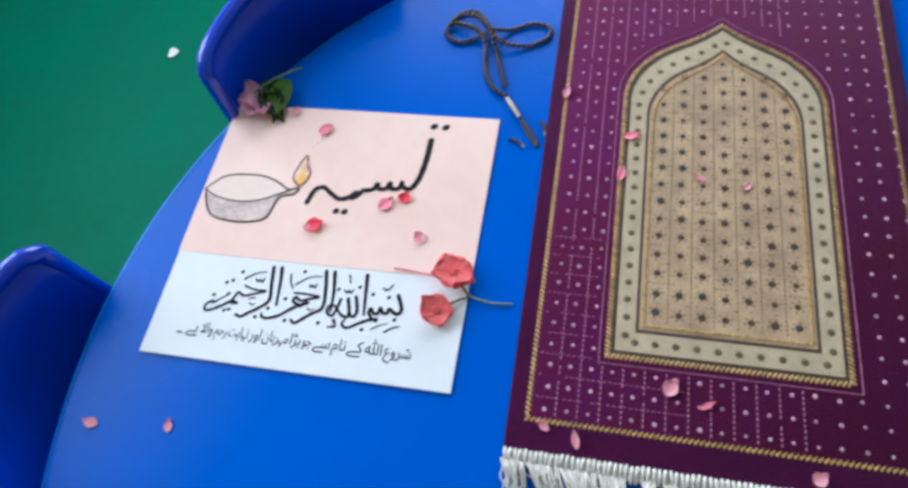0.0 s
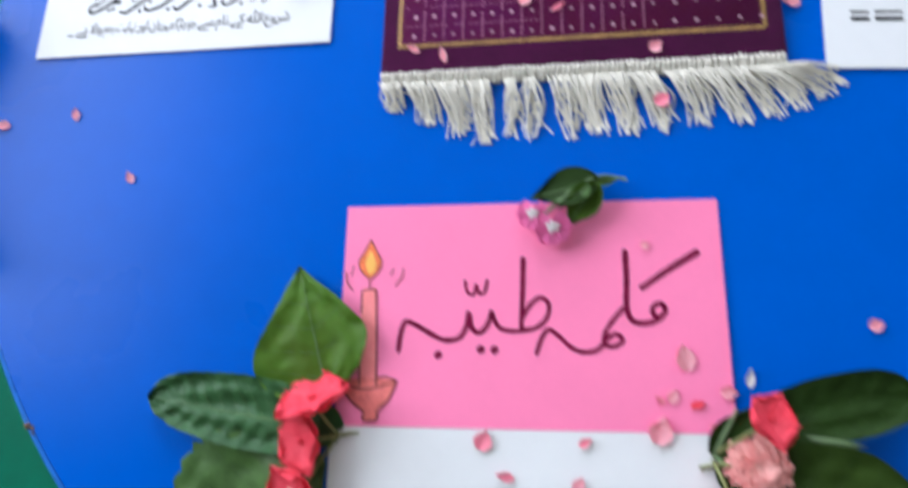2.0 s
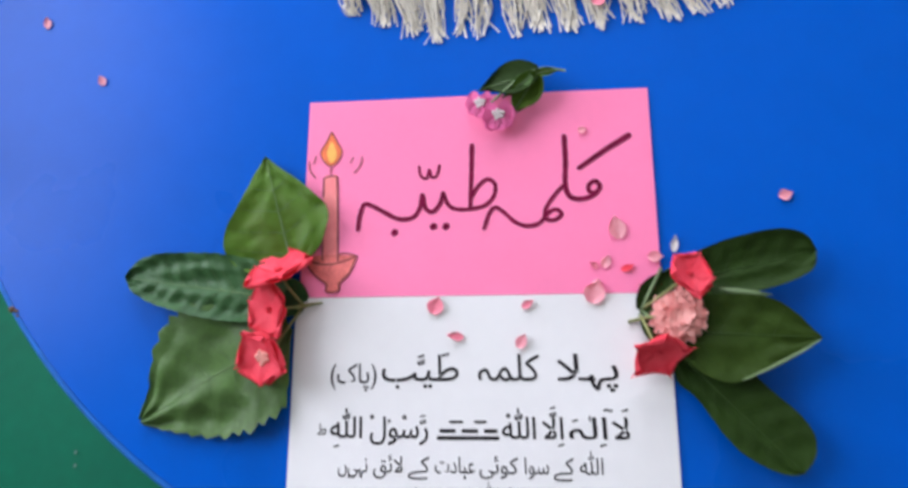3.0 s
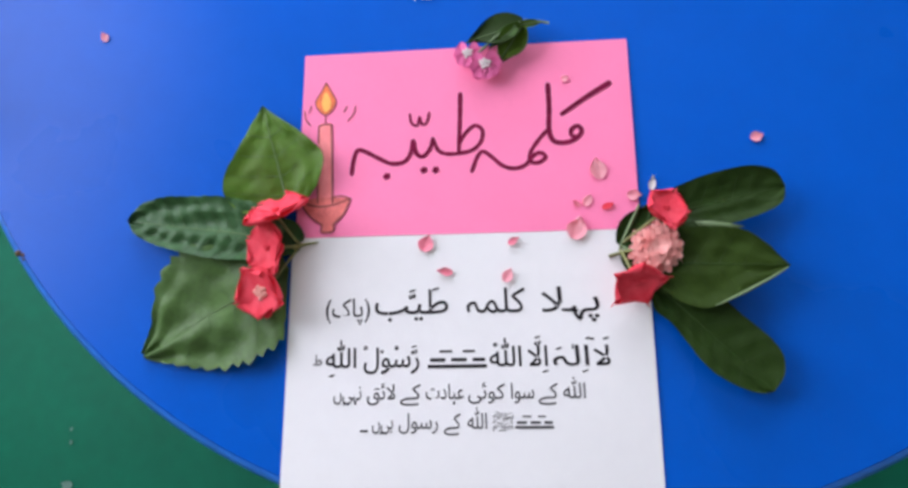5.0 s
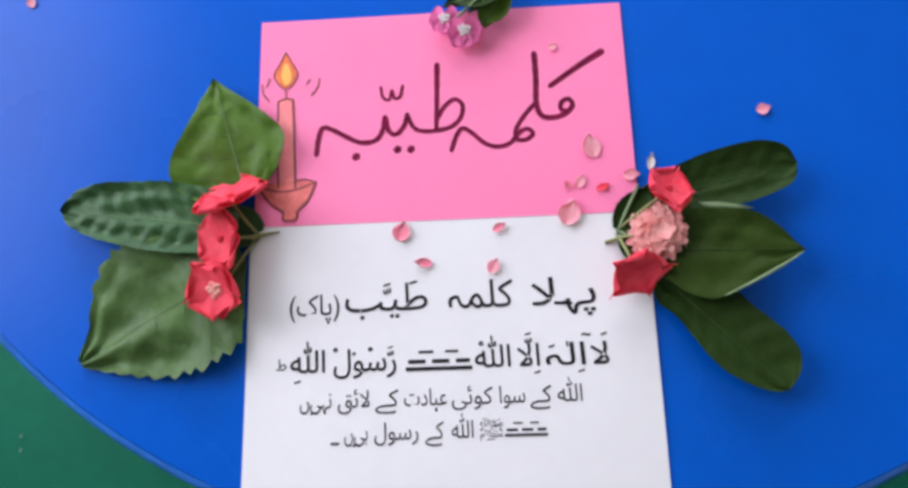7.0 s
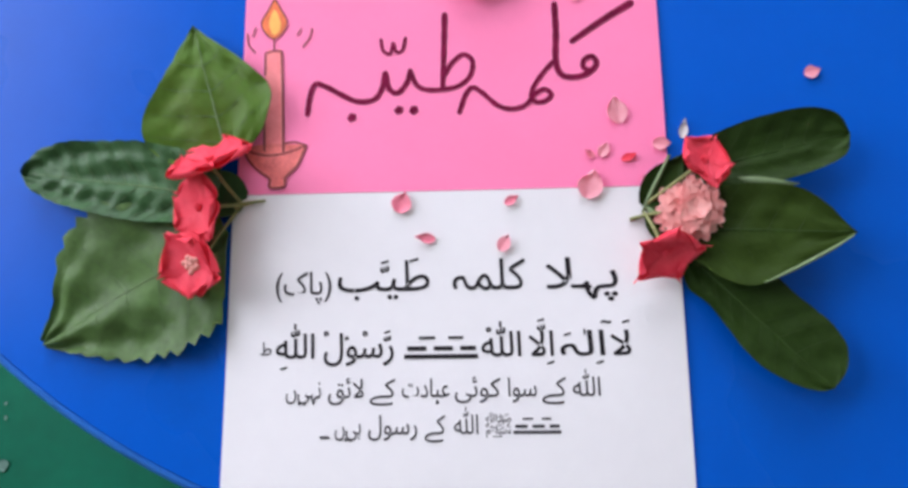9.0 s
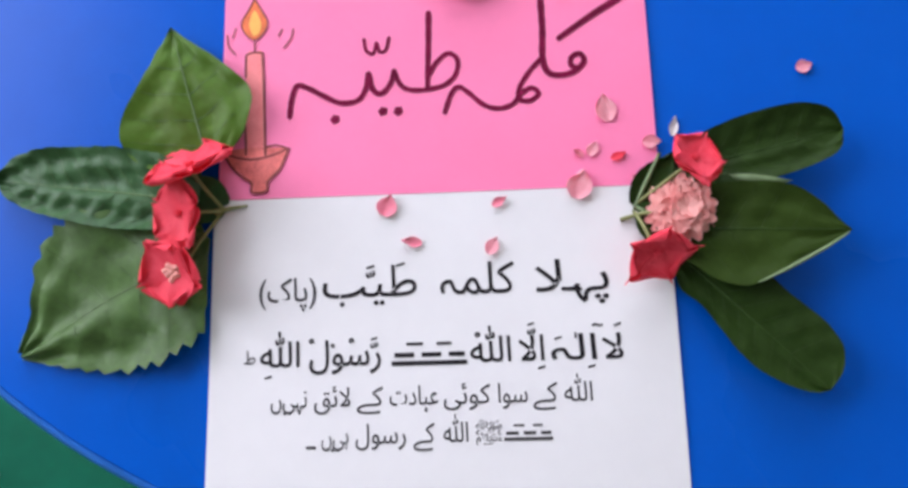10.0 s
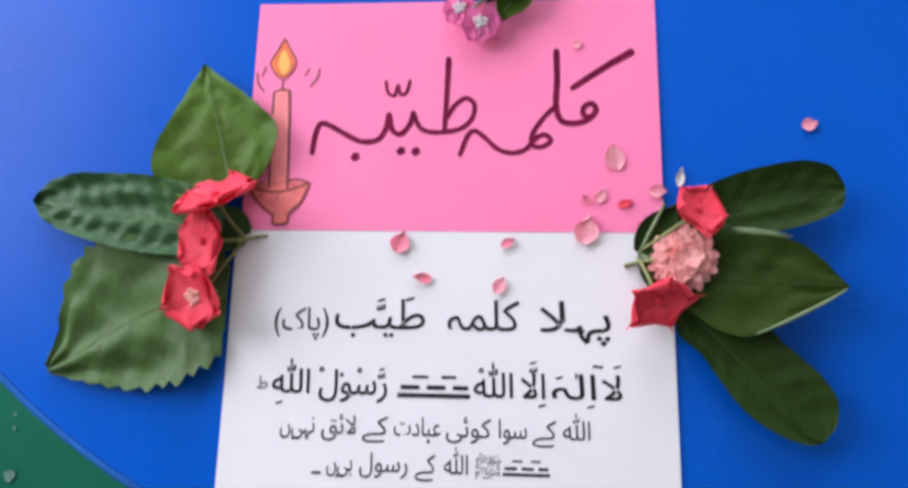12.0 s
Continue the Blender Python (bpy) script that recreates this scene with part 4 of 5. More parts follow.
# rosettes along the cream band
mid_line = arch(0.0572, 0.0672, 0.248, 0.311)
path = [Vector((*p, 0)) for p in mid_line] + [Vector((*mid_line[0], 0))]
carry, spots = 0.004, []
for a, b in zip(path, path[1:]):
    L = (b - a).length
    s = carry
    while s < L:
        spots.append(a + (b - a) * (s / L))
        s += 0.0117
    carry = s - L
ring12 = [(0.0026 if k % 2 == 0 else 0.0017) for k in range(14)]
rosette = mesh_of("rosette", [(r * math.cos(k * math.pi / 7), r * math.sin(k * math.pi / 7), 0.0001) for k, r in enumerate(ring12)] +
                  [(0.6 * r * math.cos(k * math.pi / 7), 0.6 * r * math.sin(k * math.pi / 7), 0.0006) for k, r in enumerate(ring12)] + [(0, 0, 0.0003)],
                  [(k, (k + 1) % 14, 14 + (k + 1) % 14, 14 + k) for k in range(14)] + [(14 + k, 14 + (k + 1) % 14, 28) for k in range(14)], OLIVE)
for p in spots:
    part("rosette", rosette, OLIVE, band_part, m=pose(p.x, p.y, HZ + 0.0008))

# overcast edge and fringe
stitch_m = mesh_of("edge_stitch", *moved(tube(spline([(0, 0.0006, 0.0030), (0, -0.0002, 0.0048), (0, -0.0030, 0.0050), (0.0004, -0.0062, 0.0028), (0.0004, -0.0072, 0.0009)], 4), 0.0012, 6), Matrix()), COTTON)
for k in range(82):
    part("edge_stitch", stitch_m, COTTON, mat_thing, m=pose(-0.1190 + k * 0.00291, rnd.gauss(-0.0045, 0.0003), 0, 0, 0, rnd.gauss(0, 5)))
part("fringe_heading", box(-0.1200, 0.1190, -0.0113, -0.0041, 0.0006, 0.0030, 0.0008), COTTON, mat_thing, "woven cotton band that holds the fringe")
NT = 60
GAPS = ((-0.050, 0.0042), (-0.033, 0.0026), (-0.020, 0.0040), (0.047, 0.0032))
clumps = [(-0.119, -0.112, 0.026), (-0.097, -0.090, 0.036), (-0.078, -0.070, 0.044), (-0.060, -0.055, 0.049), (-0.043, -0.039, 0.047), (-0.028, -0.026, 0.049), (-0.010, -0.004, 0.049),
          (0.004, 0.010, 0.046), (0.020, 0.030, 0.047), (0.036, 0.049, 0.046), (0.054, 0.070, 0.044), (0.071, 0.090, 0.043), (0.086, 0.108, 0.040), (0.099, 0.124, 0.036), (0.110, 0.139, 0.030), (0.118, 0.146, 0.022)]
for k in range(NT):
    x0 = -0.1185 + k * 0.237 / (NT - 1)
    cl = min(clumps, key=lambda c: abs(c[0] - x0))
    if any(abs(x0 - g) < w for g, w in GAPS):
        continue
    strands = []
    for q in range(9):
        x = x0 + rnd.gauss(0, 0.0012)
        ln = cl[2] * rnd.choice((rnd.uniform(0.5, 0.8), rnd.uniform(0.8, 1.0), rnd.uniform(0.85, 1.02)))
        xe = cl[1] + (x - cl[0]) * rnd.uniform(0.1, 0.5) + rnd.gauss(0, 0.0020)
        z0 = 0.0012 + 0.003 * rnd.random()
        w1, w2 = rnd.gauss(0, 0.0030), rnd.gauss(0, 0.0028)
        ln_pts = [(x, -0.0095, 0.0032), (x + (xe - x) * 0.32 + w1 * 0.4, -0.0075 - ln * 0.26, z0 + 0.002), (x + (xe - x) * 0.75 + w1 * 0.8, -0.005 - ln * 0.62, z0), (xe + w2, -0.003 - ln, 0.0007 + 0.001 * rnd.random())]
        strands.append(tube(spline(ln_pts, 4), 0.00062, 4, lambda u: 1.15 - 0.5 * u))
    part("tassel", join(*strands), COTTON, mat_thing)

# ---- leaves ----
def smooth_profile(prof, u):
    """A half-width along the leaf: a smooth curve through (share of the length, millimetres)."""
    for i in range(len(prof) - 1):
        (a, wa), (b, wb) = prof[i], prof[i + 1]
        if u <= b:
            sa = (wb - prof[i - 1][1]) / (b - prof[i - 1][0]) if i > 0 else (wb - wa) / (b - a)
            sb = (prof[i + 2][1] - wa) / (prof[i + 2][0] - a) if i + 2 < len(prof) else (wb - wa) / (b - a)
            t, h = (u - a) / (b - a), b - a
            return max(0.0, (2 * t ** 3 - 3 * t * t + 1) * wa + (t ** 3 - 2 * t * t + t) * h * sa + (3 * t * t - 2 * t ** 3) * wb + (t ** 3 - t * t) * h * sb)
    return prof[-1][1]


def leaf(base, tip, left, right, material, label, lift=(0.002, 0.006, 0.003), cup=0.006, teeth=0.0, veins=6, pleat=0.0006, bend=0.0, seed=1, wave=0.0012, vein_r=0.00022, rim=None):
    """One leaf lying from base to tip: a thick curved blade with pleats between its veins, a midrib and side veins."""
    dx, dy = (tip[0] - base[0]) / 1000, (tip[1] - base[1]) / 1000
    L = math.hypot(dx, dy)
    th = thing("leaf", pose(base[0] / 1000, base[1] / 1000, T, 0, 0, math.degrees(math.atan2(dy, dx))), label, "leaf", "green leaves round the creed sheet")
    nu, nv = 64, 21
    top = max(w for _, w in left + right) / 1000

    def point(u, v):
        w = smooth_profile(left if v > 0 else right, u) / 1000
        saw = (u * 13 + 0.35 * noise.noise(Vector((u * 9, seed, v)))) % 1
        w *= 1 + teeth * (saw - 0.5) * (1 if abs(v) > 0.93 else 0) * min(1.0, u * 4) * min(1.0, (1 - u) * 8)
        mid = bend * math.sin(math.pi * u)
        z = lift[0] * (1 - u) ** 2 + lift[1] * 2 * u * (1 - u) + lift[2] * u * u
        z += cup * (v * v) * (w / top)
        z += pleat * math.sin((u * veins - abs(v) * 0.9) * 2 * math.pi) * min(1, abs(v) * 2.2) * (1 - 0.5 * abs(v) ** 4)
        z += wave * noise.noise(Vector((u * 4 + seed, v * 2.2, 0))) + 0.4 * wave * noise.noise(Vector((u * 11 + seed, v * 6, 3)))
        return Vector((L * u, mid + v * w, max(z, -0.0006) + 0.0016))

    vs = [point(math.sin(0.5 * math.pi * i / (nu - 1)), 2 * j / (nv - 1) - 1) for i in range(nu) for j in range(nv)]
    blade = part("blade", thick(vs, nu, nv, 0.00045), material, th)
    part("midrib", tube([point(0.96 * k / 24, 0) + Vector((0, 0, 0.0001)) for k in range(25)], 0.0005, 6, lambda t: 1.1 - 0.85 * t), VEIN_M if material in (LEAF_D, LEAF_F) else RIB, blade, "pale raised midrib")
    sets = []
    for k in range(veins):
        u0 = 0.06 + 0.80 * k / veins
        for sgn in (-1, 1):
            sets.append(tube([point(min(0.97, u0 + 0.17 * q / 7 * (1.2 - u0)), sgn * q / 7 * 0.9) + Vector((0, 0, 0.00002)) for q in range(8)], vein_r, 5, lambda t: 1.1 - 0.7 * t))
    part("venation", join(*sets), VEIN_D if material in (LEAF_D, LEAF_F) else VEIN, blade)
    if rim:
        part("turned_edge", tube([point(rim[0] + (rim[1] - rim[0]) * k / 16, -0.985) + Vector((0, 0, 0.0004)) for k in range(17)], 0.0009, 6, lambda t: 0.4 + 0.6 * math.sin(math.pi * t)), UNDER, blade, "pale turned-up leaf edge")
    return th


leaf((-108, -144), (-196, -197), [(0, 2), (0.1, 18.5), (0.16, 28.5), (0.22, 37), (0.37, 40), (0.51, 38), (0.69, 28.5), (0.87, 14), (0.96, 6), (1, 2)],
     [(0, 12), (0.12, 25), (0.25, 35), (0.4, 43), (0.56, 45.5), (0.7, 37), (0.8, 27), (0.88, 14.5), (0.96, 7), (1, 2)], LEAF_C,
     "large dull green leaf with a toothed edge, under red flowers", lift=(0.003, 0.003, 0.001), cup=0.003, teeth=0.13, veins=5, pleat=0.0009, seed=3, wave=0.0042)
leaf((-112, -127), (-214, -112), [(0, 13), (0.22, 17), (0.45, 17.5), (0.62, 16), (0.78, 13.5), (0.9, 9.5), (0.97, 5), (1, 0)],
     [(0, 15), (0.16, 19.5), (0.38, 21.3), (0.62, 19.8), (0.82, 16.5), (0.92, 12.5), (0.975, 7.5), (1, 0)], LEAF_B,
     "oblong blue-green leaf with pleated veins", lift=(0.006, 0.007, 0.003), cup=0.004, teeth=0.03, veins=10, pleat=0.0008, seed=4, wave=0.003)
leaf((-109, -105), (-130, -37), [(0, 24), (0.06, 30), (0.18, 35.3), (0.29, 36.6), (0.44, 33), (0.6, 23.8), (0.84, 11), (0.95, 4), (1, 0)],
     [(0, 13), (0.07, 20), (0.17, 25.5), (0.28, 29.5), (0.38, 29.3), (0.47, 26), (0.69, 16), (0.86, 6.6), (0.95, 2.4), (1, 0)], LEAF_A,
     "heart-shaped bright green leaf overlapping the pink heading", lift=(0.006, 0.009, 0.005), cup=0.003, veins=4, pleat=0.0002, seed=5, wave=0.0024)
leaf((111, -160), (167, -221), [(0, 16), (0.2, 19), (0.39, 19.5), (0.55, 19.6), (0.72, 20.4), (0.87, 18.2), (0.95, 13), (0.985, 7.5), (1, 0)],
     [(0, 4), (0.06, 9), (0.13, 12), (0.25, 11), (0.42, 13), (0.56, 15), (0.7, 14.6), (0.87, 10), (0.96, 5), (1, 0)], LEAF_D,
     "long dark green leaf with a rounded tip", lift=(0.003, 0.006, 0.010), cup=0.003, veins=7, pleat=0.0003, seed=6, wave=0.0015, vein_r=0.00012)
leaf((105, -121), (186, -105), [(0, 5), (0.1, 8.6), (0.25, 13.3), (0.48, 16.7), (0.78, 16), (0.92, 11.5), (0.975, 6.5), (1, 0)],
     [(0, 8), (0.23, 12), (0.46, 14.7), (0.68, 14.4), (0.81, 13), (0.92, 10.5), (0.975, 6), (1, 0)], LEAF_D,
     "oblong dark green leaf behind a red flower", lift=(0.004, 0.008, 0.010), cup=0.005, veins=7, pleat=0.0003, seed=7, bend=-0.001, wave=0.0015, vein_r=0.00012)
leaf((100, -148), (182, -153), [(0, 12), (0.16, 17.8), (0.39, 21), (0.56, 21.2), (0.73, 18.4), (0.86, 11), (0.95, 4), (1, 0)],
     [(0, 11), (0.09, 12.5), (0.18, 16), (0.29, 22.6), (0.45, 25.6), (0.61, 20), (0.85, 8.6), (0.95, 3), (1, 0)], LEAF_F,
     "pointed dark green leaf with a pale folded rim", lift=(0.006, 0.013, 0.015), cup=0.003, veins=5, pleat=0.0003, seed=8, wave=0.0016, vein_r=0.00012, rim=(0.5, 0.98))
fold = thing("leaf_fold", pose(0.1325, -0.1265, T + 0.0145, 0, 0, -6), "narrow pale green turned-over leaf edge beside the flowers", "leaf", "green leaves round the creed sheet")
part("blade", ([(0, 0.001, 0), (0.009, 0.0014, 0.0012), (0.018, 0.0009, 0.001), (0.028, 0, 0), (0.021, -0.0026, -0.0015), (0.013, -0.0022, -0.0018), (0.004, -0.0013, -0.001),
                (0, 0.001, -0.0006), (0.009, 0.0014, 0.0006), (0.018, 0.0009, 0.0004), (0.028, 0, -0.0005), (0.021, -0.0026, -0.002), (0.013, -0.0022, -0.0024), (0.004, -0.0013, -0.0016)],
               [(0, 6, 5, 1), (1, 5, 4, 2), (2, 4, 3), (7, 8, 12, 13), (8, 9, 11, 12), (9, 10, 11)] + [(i, (i + 1) % 7, 7 + (i + 1) % 7, 7 + i) for i in range(7)]), UNDER, fold)


# ---- flowers ----
def petal_data(length, width, cup=0.3, frill=0.0, notch=0.0, curl=0.0, seed=0, nu=8, nv=7, narrow=0.35, power=0.75, point=0.0, flat=1.0):
    """One petal from the origin along +x, face up."""
    rng = random.Random(seed)
    ph = rng.uniform(0, 6)
    vs = []
    for i in range(nu):
        u = i / (nu - 1)
        w = width * 0.5 * (narrow * (1 - u) + math.sin(math.pi * min(1, u * 0.93 + 0.03)) ** power)
        for j in range(nv):
            v = 2 * j / (nv - 1) - 1
            x = length * u * (1 - notch * u * u * (1 - abs(v)) + frill * 0.12 * u * math.sin(v * 9 + ph)) - length * (0.16 * v * v + point * abs(v)) * u
            z = cup * width * v * v * 0.5 + curl * length * u * u + flat * frill * length * 0.14 * u * u * math.sin(v * 7 + ph)
            vs.append(Vector((x, v * w, z)))
    return thick(vs, nu, nv, 0.0003)


def flower(name, x, y, z, size, material, label, rx=0, ry=0, rz=0, petals=5, open_angle=30, frill=1.0, centre=POLLEN, stem_to=None, seed=1, group="flowers on the table", width=0.95, centre_r=0.07, centre_label="", point=0.0, power=0.75, fan=None):
    """A five-petalled flower; z is the height of its throat over the table. Its face turns by rx, ry, rz."""
    th = thing(name, pose(x / 1000, y / 1000, T + z), label, "flower", group)
    rot = pose(0, 0, 0, rx, ry, rz)
    s = size / 1000
    for k in range(petals):
        a = fan[0] + (fan[1] - fan[0]) * k / (petals - 1) if fan else 360 / petals * k + (seed * 37) % 72
        d = petal_data(s * 0.52 * (1 + 0.12 * math.sin(k * 4.1 + seed)), s * width * 0.55, 0.12, frill * 0.7, 0.06, 0.05, seed * 9 + k, 11, 17, narrow=0.35, power=power, point=point, flat=0.75)
        m = rot @ pose(0, 0, 0, 0, 0, a) @ pose(0, 0, 0, 0, -open_angle + 6 * math.sin(k * 2.3 + seed), 0)
        part("petal", moved(d, m), material, th)
    part("centre", moved(join(*[dome(s * centre_r * math.cos(q * 2.4) * (q / 9) ** 0.5, s * centre_r * math.sin(q * 2.4) * (q / 9) ** 0.5, s * 0.02, s * max(0.022, centre_r * 0.42), s * 0.05, 6) for q in range(10)]), rot), centre, th, centre_label)
    if stem_to:
        e = Vector((stem_to[0] / 1000 - x / 1000, stem_to[1] / 1000 - y / 1000, 0.0022 - z))
        back = rot @ Vector((0, 0, -s * 0.16))
        part("calyx", tube([back * 0.1, back * 0.6, back], s * 0.055, 8, lambda t: 1.0 - 0.55 * t), STEM, th)
        part("stem", tube(spline([back * 0.8, back * 0.5 + e * 0.5 + Vector((0, 0, 0.002)), e], 6), 0.0009, 6), STEM, th, "thin olive stem")
    return th


G1 = "red flowers beside the creed sheet"
flower("red_flower", -113.5, -112, 0.016, 38, RED, "frilled red flower lying on green leaves", -46, 0, 14, open_angle=6, stem_to=(-102, -130), seed=2, group=G1, width=1.25, point=0.04, centre=RED, centre_r=0.05)
flower("red_flower", -118, -134, 0.014, 33, RED, "frilled red flower lying on green leaves", 6, -24, 4, open_angle=8, stem_to=(-101, -131), seed=4, group=G1, width=1.2, point=0.05, centre=RED, centre_r=0.05)
flower("red_flower", -120, -161, 0.013, 36, RED, "frilled red flower with a pale throat", 14, -26, 10, open_angle=10, stem_to=(-103, -132), seed=5, centre=THROAT, group=G1, centre_r=0.12, width=1.2, point=0.06)
flower("red_flower", 117, -118.5, 0.018, 30, RED, "red flower lying on a dark green leaf", -16, 24, 12, open_angle=6, stem_to=(93, -135), seed=7, group=G1, width=1.15, point=0.10, centre=RED, centre_r=0.05)
flower("red_flower", 98.5, -160, 0.014, 35, RED, "red flower overlapping the white page", 40, 6, 4, open_angle=6, stem_to=(92, -138), seed=8, group=G1, width=0.98, point=0.24, power=1.0, centre=RED, centre_r=0.05)
flower("coral_flower", -136, 190, 0.008, 28, CORAL, "coral red flower on the edge of the square sheet", -4, 12, 8, open_angle=2, stem_to=(-124, 177), seed=11, width=1.25, centre=CORAL, centre_r=0.10, frill=0.9, point=0.10)
flower("coral_flower", -142, 163, 0.007, 24, CORAL, "coral red flower on the edge of the square sheet", 4, 12, -6, open_angle=2, stem_to=(-124, 177), seed=12, width=1.2, centre=CORAL, centre_r=0.10, frill=0.9, point=0.12)
stalk = thing("flower_stalk", pose(-0.125, 0.177, T), "thin pale flower stalk lying between sheet and mat", "stalk")
part("stalk", tube(spline([(0, 0, 0.003), (0.008, -0.002, 0.002), (0.018, -0.003, 0.0014), (0.029, -0.002, 0.0014)], 5), 0.0007, 6), STEM, stalk)
stalk2 = thing("flower_stalk", pose(-0.165, 0.190, T), "thin pink flower stalk lying on the square sheet", "stalk")
part("stalk", tube(spline([(-0.012, 0.001, 0.003), (0.0, 0.0005, 0.0024), (0.018, -0.002, 0.004)], 5), 0.0006, 6), BLUSH, stalk2)

# the double rose-pink flower
pom = thing("double_pink_flower", pose(0.1115, -0.1410, T + 0.011), "full double rose-pink flower with many narrow petals", "flower", "flowers on the table")
rp = random.Random(9)
for ring, (cnt, ln, tilt, h) in enumerate(((13, 0.0182, -4, 0.0), (13, 0.0164, 0, 0.0024), (11, 0.0140, 3, 0.0046), (9, 0.0112, 7, 0.0064), (7, 0.0082, 12, 0.0078), (5, 0.0054, 22, 0.0088))):
    for k in range(cnt):
        d = petal_data(ln * rp.uniform(0.88, 1.1), 0.0086 * rp.uniform(0.85, 1.15), 0.22, 0.3, 0.05, -0.05, ring * 20 + k, 8, 7, narrow=0.45, power=0.4)
        m = pose(0, 0, h, 8, -12, 0) @ pose(0, 0, 0, 0, 0, 360 / cnt * k + ring * 17 + rp.uniform(-8, 8)) @ pose(0, 0, 0, 0, -tilt + rp.uniform(-7, 7), 0)
        part("petal", moved(d, m), ROSE, pom)
part("stem", tube(spline([(-0.004, 0, -0.002), (-0.015, 0.001, -0.006), (-0.026, -0.001, -0.009)], 5), 0.0010, 6), STEM, pom)
for k, (ex, ey) in enumerate(((104, -113), (112, -150))):
    st = thing("flower_stalk", pose(0.0925, -0.136, T), "pale green flower stalk at the edge of the page", "stalk")
    part("stalk", tube(spline([(0, 0, 0.0022), ((ex - 92.5) / 2000, (ey + 136) / 2000, 0.006), ((ex - 92.5) / 1000, (ey + 136) / 1000, 0.010)], 5), 0.0010, 6, lambda t: 1.2 - 0.4 * t), UNDER, st)
sep = thing("small_leaf", pose(0.0930, -0.1365, T + 0.0030, 0, -10, 53), "small dark green leaf under the flowers", "leaf")
part("blade", moved(petal_data(0.032, 0.015, 0.25, 0.1, 0, 0.02, 3, 8, 7), pose(0, 0, 0)), LEAF_D, sep)
sep2 = thing("small_leaf", pose(0.0945, -0.1395, T + 0.0030, 0, -8, -46), "small dark green leaf under the flowers", "leaf")
part("blade", moved(petal_data(0.028, 0.014, 0.25, 0.1, 0, 0.02, 4, 8, 7), pose(0, 0, 0)), LEAF_D, sep2)
sep3 = thing("small_leaf", pose(-0.1045, -0.128, T + 0.002, 0, -8, 160), "small dark green leaf under the red flowers", "leaf")
part("blade", moved(petal_data(0.03, 0.02, 0.25, 0.1, 0, 0.02, 5, 8, 7), pose(-0.004, 0, 0)), LEAF_B, sep3)
knot = thing("stalk_joint", pose(-0.1015, -0.1305, T), "olive joint where three flower stems meet", "stalk")
part("joint", tube(spline([(-0.004, -0.001, 0.003), (0, 0, 0.0034), (0.005, 0.001, 0.003), (0.011, 0.002, 0.0022)], 4), 0.0016, 8, lambda t: 1.1 - 0.8 * t), STEM, knot)

# the sprig at the top of the pink heading
flower("small_pink_flower", 4, -9, 0.010, 19, MAGENTA, "small magenta flower with a white eye", 12, -8, 0, open_angle=-14, frill=0.5, centre=WHITEPETAL, seed=21, centre_r=0.15, centre_label="white eye", width=1.2, fan=(175, 350))
flower("small_pink_flower", 15, -17, 0.010, 21, MAGENTA, "small magenta flower with a white eye", 14, 4, 0, open_angle=-12, frill=0.5, centre=WHITEPETAL, seed=22, centre_r=0.15, centre_label="white eye", width=1.2, fan=(190, 365))
for nm, x, y, z, rx, ry, rz, ln, wd, mt in (("sprig_leaf", 40, 7, 0.011, 14, 2, 187, 0.038, 0.023, LEAF_D), ("sprig_leaf", 39, 7, 0.012, -10, 6, -124, 0.029, 0.017, LEAF_A), ("sprig_leaf", 36, 5, 0.0135, 10, 4, -150, 0.022, 0.010, LEAF_C),
                                          ("sprig_leaf", 38, 7, 0.013, 10, 6, 12, 0.015, 0.005, LEAF_A)):
    sl = thing(nm, pose(x / 1000, y / 1000, T + z, rx, ry, rz), "small fresh green leaf of a flower sprig", "leaf", "sprig leaves")
    part("blade", petal_data(ln, wd, 0.35, 0.08, 0, -0.12, 7, 9, 7, narrow=0.2), mt, sl)
    part("midrib", tube([(0, 0, 0.0004), (ln * 0.5, 0, 0.0004 - 0.03 * ln), (ln * 0.9, 0, 0.0004 - 0.1 * ln)], 0.0005, 5), RIB, sl)
sprig = thing("cut_sprig", pose(0.030, 0.006, T), "thin green sprig stem above the pink heading", "stalk")
part("stem", tube(spline([(-0.020, -0.016, 0.010), (-0.008, -0.006, 0.012), (0, 0, 0.012), (0.012, 0.006, 0.010), (0.026, 0.005, 0.007)], 5), 0.0009, 6), UNDER, sprig)

